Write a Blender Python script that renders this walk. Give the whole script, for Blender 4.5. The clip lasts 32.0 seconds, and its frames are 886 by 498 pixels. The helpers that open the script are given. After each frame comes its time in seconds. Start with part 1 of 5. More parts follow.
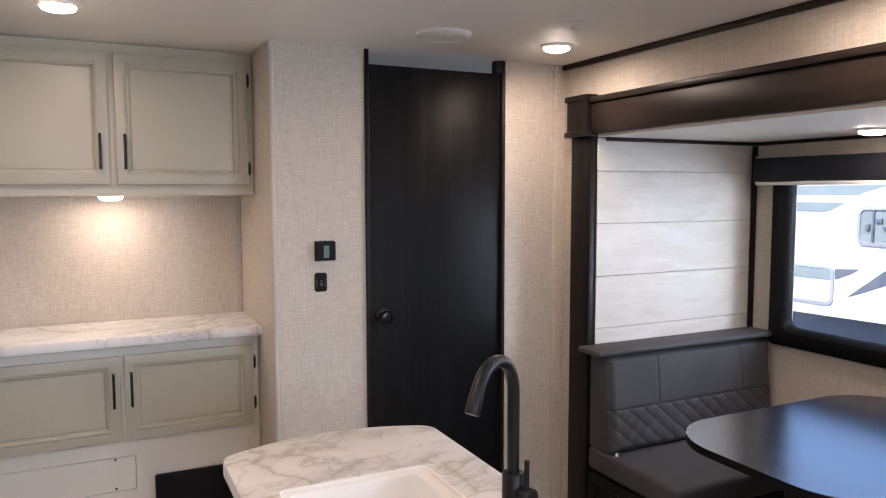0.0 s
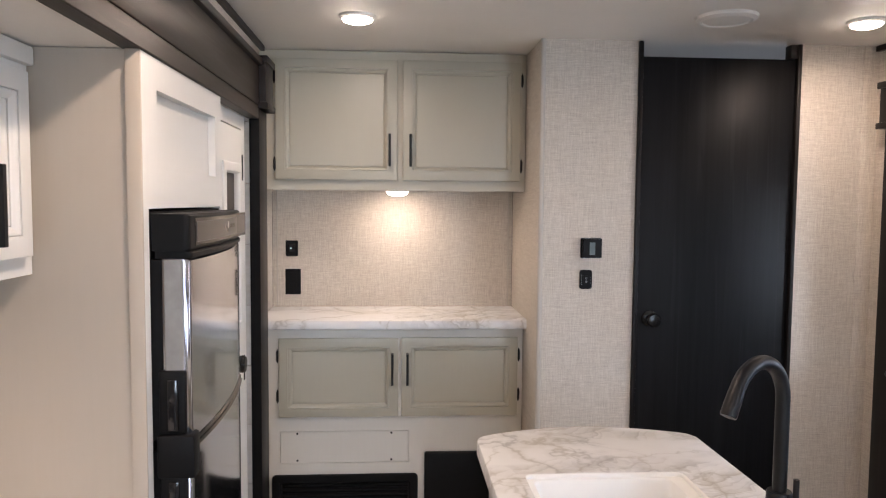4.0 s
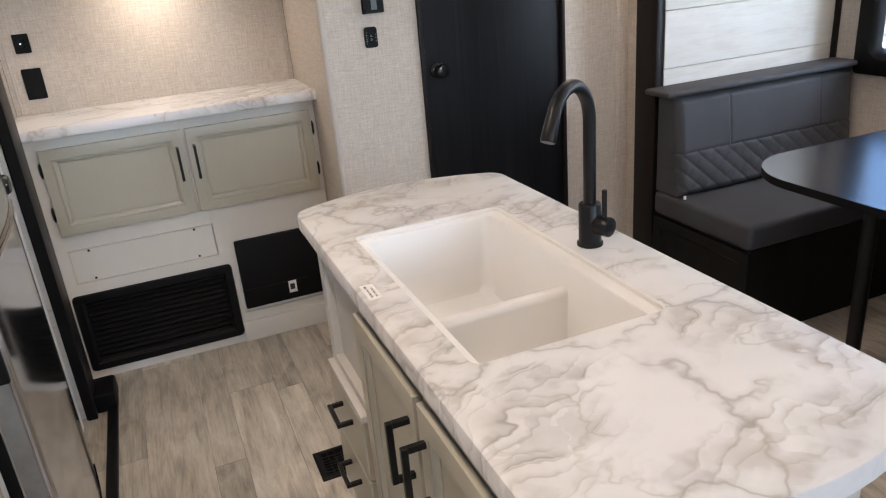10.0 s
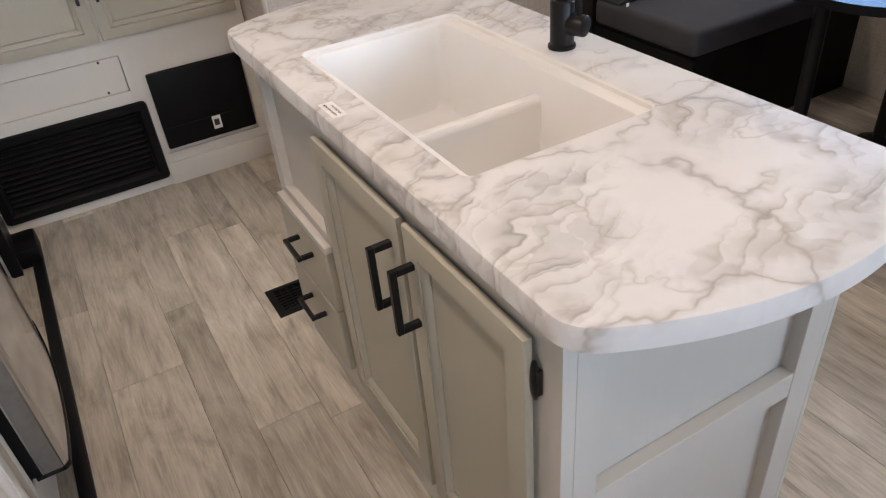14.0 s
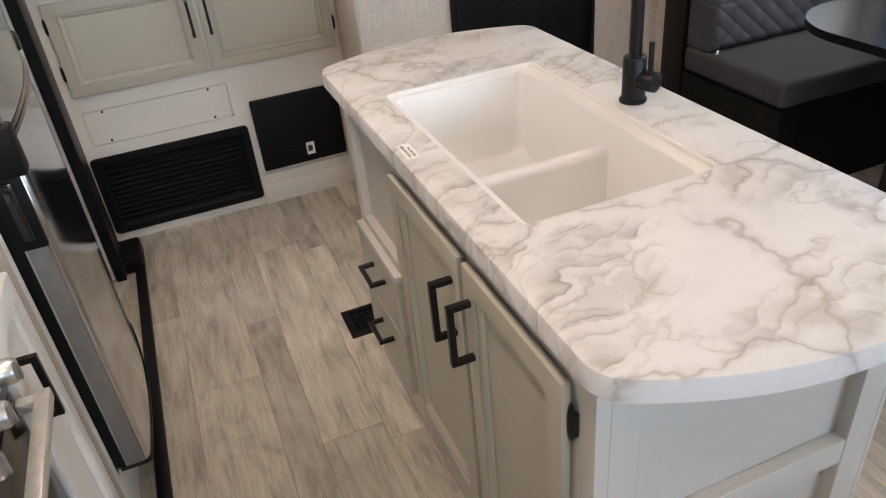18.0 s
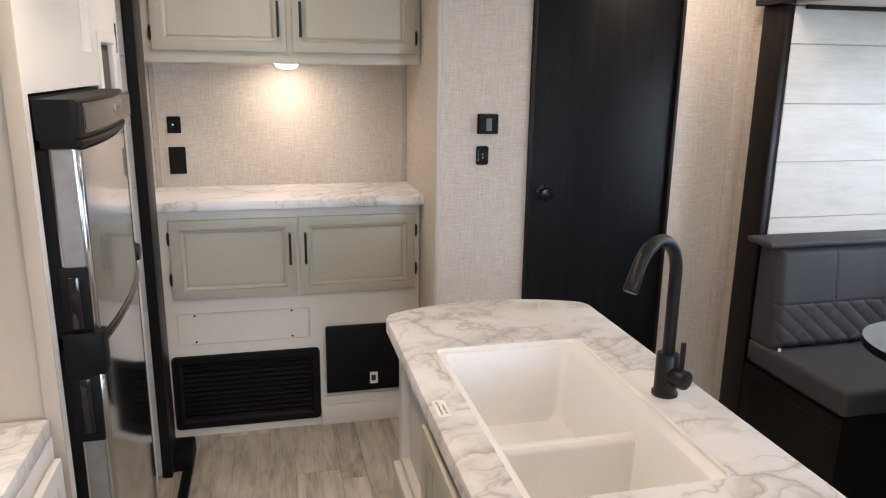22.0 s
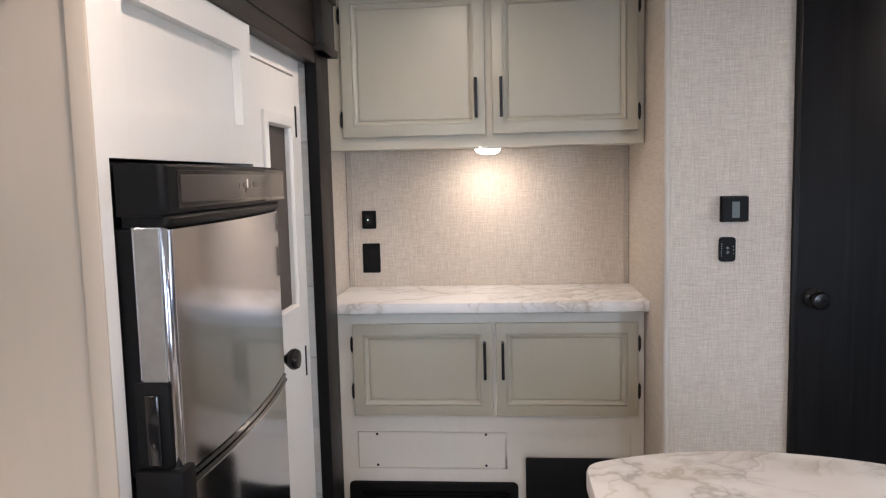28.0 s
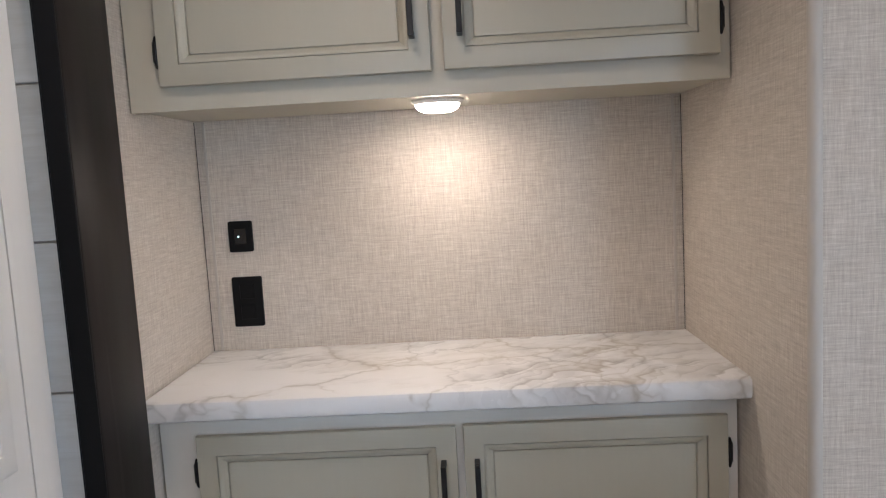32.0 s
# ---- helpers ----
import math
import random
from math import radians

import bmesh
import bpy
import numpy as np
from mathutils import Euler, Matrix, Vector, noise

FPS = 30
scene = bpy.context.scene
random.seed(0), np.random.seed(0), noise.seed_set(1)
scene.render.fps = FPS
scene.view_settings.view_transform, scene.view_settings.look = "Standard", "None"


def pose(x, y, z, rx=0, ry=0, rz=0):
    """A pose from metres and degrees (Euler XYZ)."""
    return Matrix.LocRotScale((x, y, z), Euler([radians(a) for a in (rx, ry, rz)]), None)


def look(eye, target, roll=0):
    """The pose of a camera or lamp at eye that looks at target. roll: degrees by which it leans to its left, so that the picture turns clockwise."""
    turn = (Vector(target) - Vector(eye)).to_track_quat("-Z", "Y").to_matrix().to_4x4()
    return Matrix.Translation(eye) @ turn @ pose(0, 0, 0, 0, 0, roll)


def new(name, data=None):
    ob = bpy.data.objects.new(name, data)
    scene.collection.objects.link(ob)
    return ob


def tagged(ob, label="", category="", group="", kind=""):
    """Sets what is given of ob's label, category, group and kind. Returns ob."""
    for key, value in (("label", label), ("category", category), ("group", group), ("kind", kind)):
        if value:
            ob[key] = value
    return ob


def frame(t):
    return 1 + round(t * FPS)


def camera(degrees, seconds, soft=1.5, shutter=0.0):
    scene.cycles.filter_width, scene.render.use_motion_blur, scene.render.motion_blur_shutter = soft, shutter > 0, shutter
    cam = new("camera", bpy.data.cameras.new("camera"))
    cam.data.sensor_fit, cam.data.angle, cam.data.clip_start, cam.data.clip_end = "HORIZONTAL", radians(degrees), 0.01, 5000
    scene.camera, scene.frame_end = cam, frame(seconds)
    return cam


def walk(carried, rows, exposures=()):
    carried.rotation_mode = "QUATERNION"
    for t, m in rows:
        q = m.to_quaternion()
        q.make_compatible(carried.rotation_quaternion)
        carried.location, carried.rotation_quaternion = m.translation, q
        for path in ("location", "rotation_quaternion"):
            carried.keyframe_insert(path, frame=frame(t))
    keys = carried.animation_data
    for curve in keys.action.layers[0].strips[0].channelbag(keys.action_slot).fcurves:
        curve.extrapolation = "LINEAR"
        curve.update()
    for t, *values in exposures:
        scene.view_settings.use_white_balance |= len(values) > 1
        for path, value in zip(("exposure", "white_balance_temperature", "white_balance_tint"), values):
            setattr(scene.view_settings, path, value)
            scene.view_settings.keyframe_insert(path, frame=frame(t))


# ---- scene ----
cam = camera(62.7, 32.0, soft=1.2)
PATH = [
    (0, (0.03, 0.018, 1.568), (0.901, 1.811, 1.407), -0.1),
    (0.5, (0.015, 0.008, 1.578), (0.77, 1.854, 1.427), 0.3),
    (1, (0.018, 0.012, 1.563), (0.639, 1.908, 1.423), 0.2),
    (1.5, (0.023, 0.011, 1.552), (0.555, 1.934, 1.419), -0.0),
    (2, (0.037, 0.014, 1.541), (0.464, 1.963, 1.411), 0.1),
    (2.5, (0.062, 0.026, 1.529), (0.383, 1.995, 1.402), 0.3),
    (3, (0.075, 0.016, 1.523), (0.318, 1.997, 1.398), 0.4),
    (3.5, (0.09, 0.015, 1.513), (0.259, 2.004, 1.389), 0.8),
    (5.5, (0.093, -0.001, 1.511), (0.193, 1.985, 1.298), 0.1),
    (6, (0.095, 0.007, 1.491), (0.19, 1.988, 1.234), 0.3),
    (6.5, (0.081, 0.003, 1.502), (0.184, 1.973, 1.174), 0.2),
    (7, (0.086, 0.004, 1.495), (0.195, 1.964, 1.11), -0.5),
    (7.5, (0.079, 0.024, 1.489), (0.253, 1.967, 1.046), -1.2),
    (8, (0.062, 0.065, 1.462), (0.356, 1.98, 0.963), -2.3),
    (8.5, (0.041, 0.078, 1.46), (0.472, 1.938, 0.864), -3.4),
    (9, (0.032, 0.074, 1.459), (0.552, 1.888, 0.797), -3.7),
    (9.5, (0.024, 0.077, 1.468), (0.616, 1.852, 0.761), -4.4),
    (10, (0.016, 0.083, 1.472), (0.681, 1.815, 0.725), -5.0),
    (10.5, (0.012, 0.093, 1.464), (0.751, 1.77, 0.663), -5.0),
    (11, (0.014, 0.105, 1.448), (0.812, 1.724, 0.587), -5.0),
    (11.5, (0.01, 0.11, 1.441), (0.843, 1.68, 0.524), -4.8),
    (12, (0.005, 0.121, 1.437), (0.846, 1.655, 0.468), -4.6),
    (12.5, (-0.011, 0.15, 1.429), (0.834, 1.648, 0.408), -4.9),
    (13, (-0.023, 0.169, 1.417), (0.81, 1.636, 0.343), -5.7),
    (13.5, (-0.041, 0.186, 1.406), (0.756, 1.637, 0.284), -5.5),
    (14, (-0.055, 0.196, 1.404), (0.69, 1.647, 0.246), -5.6),
    (14.5, (-0.067, 0.201, 1.4), (0.615, 1.658, 0.212), -6.0),
    (16.5, (-0.076, 0.194, 1.407), (0.474, 1.675, 0.181), -6.6),
    (17, (-0.064, 0.175, 1.425), (0.503, 1.679, 0.235), -6.0),
    (17.5, (-0.051, 0.16, 1.439), (0.526, 1.697, 0.297), -6.2),
    (18, (-0.035, 0.131, 1.459), (0.524, 1.72, 0.381), -6.0),
    (18.5, (-0.026, 0.118, 1.468), (0.509, 1.765, 0.468), -4.5),
    (19, (-0.008, 0.109, 1.478), (0.528, 1.792, 0.54), -3.6),
    (19.5, (0.007, 0.093, 1.493), (0.568, 1.806, 0.627), -2.6),
    (20, (0.013, 0.08, 1.506), (0.592, 1.83, 0.73), -1.3),
    (20.5, (0.013, 0.068, 1.517), (0.582, 1.859, 0.83), -0.0),
    (21, (0.013, 0.055, 1.533), (0.553, 1.879, 0.916), 0.8),
    (21.5, (0.018, 0.039, 1.544), (0.525, 1.895, 1.0), 1.1),
    (22, (0.023, 0.026, 1.55), (0.476, 1.912, 1.061), 0.8),
    (22.5, (0.023, 0.012, 1.556), (0.413, 1.925, 1.125), 0.9),
    (23, (0.034, -0.01, 1.566), (0.368, 1.929, 1.211), 0.3),
    (23.5, (0.047, -0.03, 1.572), (0.313, 1.933, 1.295), -0.9),
    (24, (0.058, -0.043, 1.566), (0.234, 1.937, 1.338), -1.8),
    (24.5, (0.069, -0.049, 1.559), (0.182, 1.937, 1.352), -1.0),
    (26.5, (0.126, 0.091, 1.523), (0.085, 2.082, 1.339), -0.7),
    (27, (0.129, 0.19, 1.497), (0.04, 2.179, 1.313), -1.1),
    (27.5, (0.143, 0.319, 1.459), (0.004, 2.305, 1.269), -0.9),
    (28, (0.162, 0.507, 1.451), (-0.007, 2.49, 1.254), -1.4),
    (28.5, (0.19, 0.709, 1.451), (0.108, 2.697, 1.251), -2.4),
    (29, (0.195, 0.935, 1.442), (0.146, 2.925, 1.252), -1.4),
    (29.5, (0.16, 1.16, 1.439), (0.145, 3.153, 1.267), -0.7),
    (30, (0.151, 1.346, 1.423), (0.139, 3.337, 1.239), -1.4),
    (30.5, (0.184, 1.504, 1.415), (0.143, 3.494, 1.221), -2.9),
    (31, (0.179, 1.581, 1.406), (0.101, 3.57, 1.215), -3.8),
    (31.5, (0.163, 1.635, 1.396), (0.067, 3.624, 1.205), -3.2),
    (32, (0.16, 1.686, 1.414), (0.081, 3.673, 1.201), -3.2),
]
walk(cam, [(t, look(eye, target, roll)) for t, eye, target, roll in PATH],
     [(0, 1.55, 6450, 19), (3, 1.57, 6420, 18), (8, 1.6, 6180, 12), (13, 1.59, 6160, 14), (18, 1.63, 6270, 12), (21, 1.64, 6270, 12), (24, 1.61, 6480, 16), (27, 1.58, 6180, 15), (29, 1.5, 6120, 15), (30, 1.41, 6080, 14), (32, 1.29, 5930, 13)])

# ---- world, sun, large lights ----
SUN_ELEV, SUN_ROT = 50.0, 270.0
world = bpy.data.worlds.new("sky")
scene.world = world
world.use_nodes = True
wn = world.node_tree.nodes
sky = wn.new("ShaderNodeTexSky")
sky.sky_type, sky.sun_disc = "NISHITA", False
sky.dust_density, sky.ozone_density = 0.3, 6.0
sky.sun_elevation, sky.sun_rotation = radians(SUN_ELEV), radians(SUN_ROT)
wn["Background"].inputs["Strength"].default_value = 0.15
world.node_tree.links.new(sky.outputs[0], wn["Background"].inputs["Color"])

sun = new("sun", bpy.data.lights.new("sun", "SUN"))
sun.data.energy, sun.data.angle, sun.data.color = 3.0, radians(0.5), (1.0, 0.95, 0.88)
sun.matrix_world = look((0, 0, 20), (math.sin(radians(SUN_ROT)) * -15, math.cos(radians(SUN_ROT)) * -15, 20 - 15 * math.tan(radians(SUN_ELEV))))


def area(name, m, w, h, power, colour):
    lamp = new(name, bpy.data.lights.new(name, "AREA"))
    lamp.data.shape, lamp.data.size, lamp.data.size_y = "RECTANGLE", w, h
    lamp.data.energy, lamp.data.color = power, colour
    lamp.matrix_world = m
    return lamp


# area lamps, all out of view, that stand in for daylight at window openings
# narrow fill added down the aisle to brighten the hutch base
aisle_fill = area("rear_daylight", look((-0.20, -2.17, 1.35), (-0.10, 3.0, 0.60)), 0.6, 0.85, 0.62, (0.72, 0.87, 1.0))
aisle_fill.data.spread = radians(44)
# added cool light from the unseen entrance side
door_light = area("door_daylight", look((1.93, -1.35, 1.25), (0.6, 2.7, 1.15)), 0.6, 1.1, 2.9, (0.70, 0.86, 1.0))
door_light.data.spread = radians(85)

area("bedroom_daylight", look((2.02, 3.45, 1.37), (1.2, 3.4, 1.5)), 0.6, 0.7, 0.5, (0.78, 0.90, 1.0))
# two lamps outside the dinette window, beyond its visible part, replace sky light
area("dinette_daylight", look((3.6, 1.40, 2.07), (0.5, 1.9, 0.9)), 1.3, 0.75, 4.5, (0.70, 0.86, 1.0))
area("dinette_side_daylight", look((3.6, 0.80, 1.32), (0.0, 2.45, 1.2)), 0.48, 0.85, 7.5, (0.74, 0.88, 1.0))


# ---- materials ----
def material(name, colour=(0.5, 0.5, 0.5), rough=0.5, metal=0.0, coat=0.0):
    m = bpy.data.materials.new(name)
    m.use_nodes = True
    b = m.node_tree.nodes["Principled BSDF"]
    b.inputs["Base Color"].default_value = (*colour, 1)
    b.inputs["Roughness"].default_value = rough
    b.inputs["Metallic"].default_value = metal
    b.inputs["Coat Weight"].default_value = coat
    b.inputs["Coat Roughness"].default_value = 0.26
    return m


class Net:
    """Short hand for a material's nodes."""

    def __init__(self, m):
        self.m, self.t = m, m.node_tree
        self.b = self.t.nodes["Principled BSDF"]
        self.tc = self.t.nodes.new("ShaderNodeTexCoord")

    def put(self, kind, **sets):
        n = self.t.nodes.new(kind)
        for k, v in sets.items():
            n.inputs[k.replace("_", " ")].default_value = v
        return n

    def link(self, a, b):
        self.t.links.new(a, b)

    def coords(self, scale=(1, 1, 1), space="Object"):
        mp = self.put("ShaderNodeMapping", Scale=scale)
        self.link(self.tc.outputs[space], mp.inputs["Vector"])
        return mp.outputs[0]

    def noise(self, scale, stretch=(1, 1, 1), detail=4.0, rough=0.55, distort=0.0, vec=None):
        n = self.put("ShaderNodeTexNoise", Scale=scale, Detail=detail, Roughness=rough, Distortion=distort)
        self.link(vec if vec is not None else self.coords(stretch), n.inputs["Vector"])
        return n.outputs["Fac"]

    def ramp(self, fac, stops):
        r = self.t.nodes.new("ShaderNodeValToRGB")
        e = r.color_ramp.elements
        while len(e) < len(stops):
            e.new(0.5)
        for el, (p, c) in zip(e, stops):
            el.position = p
            el.color = (*c, 1) if len(c) == 3 else c
        self.link(fac, r.inputs["Fac"])
        return r.outputs["Color"]

    def mix(self, fac, a, b, blend="MIX"):
        n = self.t.nodes.new("ShaderNodeMix")
        n.data_type, n.blend_type = "RGBA", blend
        for v, sock in ((fac, n.inputs[0]), (a, n.inputs[6]), (b, n.inputs[7])):
            if isinstance(v, bpy.types.NodeSocket):
                self.link(v, sock)
            else:
                sock.default_value = v if not isinstance(v, tuple) or len(v) == 4 else (*v, 1)
        return n.outputs[2]

    def math(self, op, a, b=0.0):
        n = self.t.nodes.new("ShaderNodeMath")
        n.operation = op
        for v, sock in ((a, n.inputs[0]), (b, n.inputs[1])):
            if isinstance(v, bpy.types.NodeSocket):
                self.link(v, sock)
            else:
                sock.default_value = v
        return n.outputs[0]

    def bump(self, height, strength=0.2, dist=0.001):
        n = self.put("ShaderNodeBump", Strength=strength, Distance=dist)
        self.link(height, n.inputs["Height"])
        self.link(n.outputs[0], self.b.inputs["Normal"])

    def colour(self, c):
        self.link(c, self.b.inputs["Base Color"])

    def rough(self, fac, lo, hi):
        n = self.put("ShaderNodeMapRange")
        n.inputs["To Min"].default_value, n.inputs["To Max"].default_value = lo, hi
        self.link(fac, n.inputs["Value"])
        self.link(n.outputs[0], self.b.inputs["Roughness"])


def make_linen(name, base, dark, light):
    m = material(name, base, 0.7)
    n = Net(m)
    warp = n.noise(1.0, (760, 760, 46), 2, 0.6)
    weft = n.noise(1.0, (46, 46, 760), 2, 0.6)
    slub = n.noise(1.0, (290, 290, 15), 2)
    slub2 = n.noise(1.0, (15, 15, 290), 2)
    both = n.math("MULTIPLY", n.math("ADD", n.math("ADD", warp, weft), n.math("ADD", slub, slub2)), 0.25)
    c = n.ramp(both, [(0.365, dark), (0.50, base), (0.635, light)])
    patch = n.noise(1.6, detail=2)
    n.colour(n.mix(0.10, c, n.ramp(patch, [(0.35, dark), (0.65, light)])))
    n.bump(both, 0.22, 0.0005)
    return m


def make_paint(name, base, rough=0.42):
    m = material(name, base, rough)
    n = Net(m)
    grain = n.noise(1.0, (90, 90, 6), 3)
    patch = n.noise(2.2, detail=3)
    lo, hi = tuple(v * 0.955 for v in base), tuple(min(1, v * 1.03) for v in base)
    c = n.mix(0.75, n.ramp(grain, [(0.3, lo), (0.7, hi)]), n.ramp(patch, [(0.3, lo), (0.7, hi)]))
    n.colour(c)
    n.bump(grain, 0.05, 0.0005)
    n.rough(patch, rough - 0.06, rough + 0.08)
    return m


def make_marble():
    m = material("marble_laminate", (0.8, 0.78, 0.76), 0.4)
    m.node_tree.nodes["Principled BSDF"].inputs["Specular IOR Level"].default_value = 0.35
    n = Net(m)

    def bent(scale, amount, seed, detail=6.0):
        w = n.put("ShaderNodeTexNoise", Scale=scale, Detail=detail, Roughness=0.62)
        mp = n.put("ShaderNodeMapping", Location=(seed, seed * 1.7, seed * 0.6))
        n.link(n.tc.outputs["Object"], mp.inputs["Vector"])
        n.link(mp.outputs[0], w.inputs["Vector"])
        add = n.t.nodes.new("ShaderNodeVectorMath")
        add.operation = "MULTIPLY_ADD"
        add.inputs[1].default_value = (amount, amount, amount)
        n.link(w.outputs["Color"], add.inputs[0])
        n.link(mp.outputs[0], add.inputs[2])
        return add.outputs[0]

    def cells(scale, vec, stretch):
        mp = n.put("ShaderNodeMapping", Scale=stretch, Rotation=(0, 0, 0.7))
        n.link(vec, mp.inputs["Vector"])
        v = n.t.nodes.new("ShaderNodeTexVoronoi")
        v.feature = "DISTANCE_TO_EDGE"
        v.inputs["Scale"].default_value = scale
        n.link(mp.outputs[0], v.inputs["Vector"])
        return v.outputs["Distance"]

    g, one = (0, 0, 0), (1, 1, 1)

    def mask(scale, lo, hi, seed, stretch=(1, 1, 1)):
        mp = n.put("ShaderNodeMapping", Scale=stretch, Location=(seed, seed * 2.3, 0), Rotation=(0, 0, 0.8))
        n.link(n.tc.outputs["Object"], mp.inputs["Vector"])
        return n.ramp(n.noise(scale, detail=3.0, vec=mp.outputs[0]), [(lo, g), (hi, one)])

    def veer(scale, amount, detail):
        """The surface's own coordinates, pushed about by a noise of that scale."""
        w = n.put("ShaderNodeTexNoise", Scale=scale, Detail=detail, Roughness=0.6)
        n.link(n.tc.outputs["Object"], w.inputs["Vector"])
        off = n.t.nodes.new("ShaderNodeVectorMath")
        off.operation = "MULTIPLY_ADD"
        off.inputs[1].default_value = (amount, amount, 0)
        off.inputs[2].default_value = (-amount / 2, -amount / 2, 0)
        n.link(w.outputs["Color"], off.inputs[0])
        add = n.t.nodes.new("ShaderNodeVectorMath")
        n.link(off.outputs[0], add.inputs[0])
        n.link(n.tc.outputs["Object"], add.inputs[1])
        return add.outputs[0]

    def cloud_at(x, y, rx, ry, vec, turn=0.0):
        """1 in the middle of a cloud of veins, 0 outside of it."""
        mp = n.put("ShaderNodeMapping", Location=(x, y, 0), Scale=(rx, ry, 9.0), Rotation=(0, 0, turn))
        mp.vector_type = "TEXTURE"
        n.link(vec, mp.inputs["Vector"])
        ln = n.t.nodes.new("ShaderNodeVectorMath")
        ln.operation = "LENGTH"
        n.link(mp.outputs[0], ln.inputs[0])
        return n.ramp(ln.outputs["Value"], [(0.55, one), (1.0, g)])

    loose = veer(6.5, 0.16, 3.2)
    dense = n.math("MULTIPLY", mask(3.4, 0.44, 0.58, 4.4, (0.8, 1.5, 1)), 0.85)
    sep = n.t.nodes.new("ShaderNodeSeparateXYZ")
    n.link(n.tc.outputs["Object"], sep.inputs[0])
    beyond = n.ramp(n.math("SUBTRACT", sep.outputs[1], 0.5), [(0.47, (0.12, 0.12, 0.12)), (0.62, one)])
    dense = n.math("MULTIPLY", dense, beyond)
    for x, y, rx, ry, turn in ((0.80, 0.91, 0.11, 0.075, 0.3), (0.40, 0.78, 0.12, 0.13, 0.5), (0.46, 0.90, 0.10, 0.05, 0.1), (0.60, 0.65, 0.13, 0.045, 0.1),
                               (0.78, 0.65, 0.12, 0.06, 0.2), (0.36, 1.12, 0.06, 0.10, 0.6), (0.88, 0.80, 0.06, 0.07, 0.0), (0.33, 0.92, 0.05, 0.08, 0.0), (0.69, 0.61, 0.09, 0.03, 0.2), (0.35, 0.70, 0.06, 0.05, 0.0), (0.86, 0.72, 0.06, 0.04, 0.3)):
        dense = n.math("MAXIMUM", dense, cloud_at(x, y, rx, ry, loose, turn))

    flow = n.t.nodes.new("ShaderNodeSeparateXYZ")
    n.link(veer(4.0, 0.30, 3.8), flow.inputs[0])
    run = n.math("ADD", n.math("MULTIPLY", flow.outputs[1], 9.5), n.math("MULTIPLY", flow.outputs[0], -5.0))
    wide = n.ramp(n.math("FRACT", run), [(0.0, g), (0.06, one), (0.13, (0.55, 0.55, 0.55)), (0.24, (0.30, 0.30, 0.30)), (0.46, g)])
    thin = n.ramp(n.math("FRACT", n.math("MULTIPLY", run, 2.63)), [(0.0, g), (0.09, (0.9, 0.9, 0.9)), (0.24, (0.35, 0.35, 0.35)), (0.5, g)])
    feather = n.math("MAXIMUM", wide, n.math("MULTIPLY", thin, 0.62))
    long = cells(3.6, bent(3.8, 0.26, 3.1, 4.2), (0.62, 1.0, 1.0))
    line = n.ramp(long, [(0.0, one), (0.008, (0.7, 0.7, 0.7)), (0.018, (0.28, 0.28, 0.28)), (0.06, g)])
    short = cells(4.6, bent(4.8, 0.22, 7.3, 4.2), (0.75, 1.0, 1.0))
    twig = n.ramp(short, [(0.0, (0.8, 0.8, 0.8)), (0.012, (0.25, 0.25, 0.25)), (0.03, g)])
    shard = n.t.nodes.new("ShaderNodeTexVoronoi")
    shard.inputs["Scale"].default_value = 30.0
    n.link(veer(10.0, 0.12, 3.2), shard.inputs["Vector"])
    shard_grey = n.ramp(shard.outputs["Color"], [(0.52, g), (0.62, one)])
    broken = mask(6.0, 0.37, 0.50, 9.1)
    patchy = mask(11.0, 0.30, 0.50, 6.2)
    rare = mask(4.0, 0.44, 0.54, 2.7)
    smoke = n.ramp(n.noise(8.0, detail=4.0, vec=loose), [(0.40, g), (0.66, one)])
    base = n.ramp(n.noise(3.0, detail=4.0), [(0.32, (0.69, 0.675, 0.66)), (0.55, (0.755, 0.75, 0.745))])
    tint = n.ramp(n.noise(6.3, detail=1.0), [(0.42, (0.29, 0.278, 0.27)), (0.58, (0.36, 0.32, 0.262))])
    pale = n.ramp(n.noise(5.1, detail=1.0), [(0.46, (0.45, 0.44, 0.442)), (0.64, (0.50, 0.468, 0.42))])
    c = n.mix(n.math("MULTIPLY", n.math("MULTIPLY", smoke, dense), 0.50), base, pale)
    c = n.mix(n.math("MULTIPLY", n.math("MULTIPLY", shard_grey, dense), 0.34), c, pale)
    c = n.mix(n.math("MULTIPLY", n.math("MULTIPLY", feather, n.math("MULTIPLY", dense, patchy)), 0.84), c, tint)
    c = n.mix(n.math("MULTIPLY", n.math("MULTIPLY", twig, rare), 0.58), c, tint)
    c = n.mix(n.math("MULTIPLY", n.math("MULTIPLY", line, broken), 0.66), c, tint)
    n.colour(c)
    n.bump(n.noise(380, detail=1.0), 0.03, 0.0004)
    n.rough(n.noise(14), 0.34, 0.44)
    return m


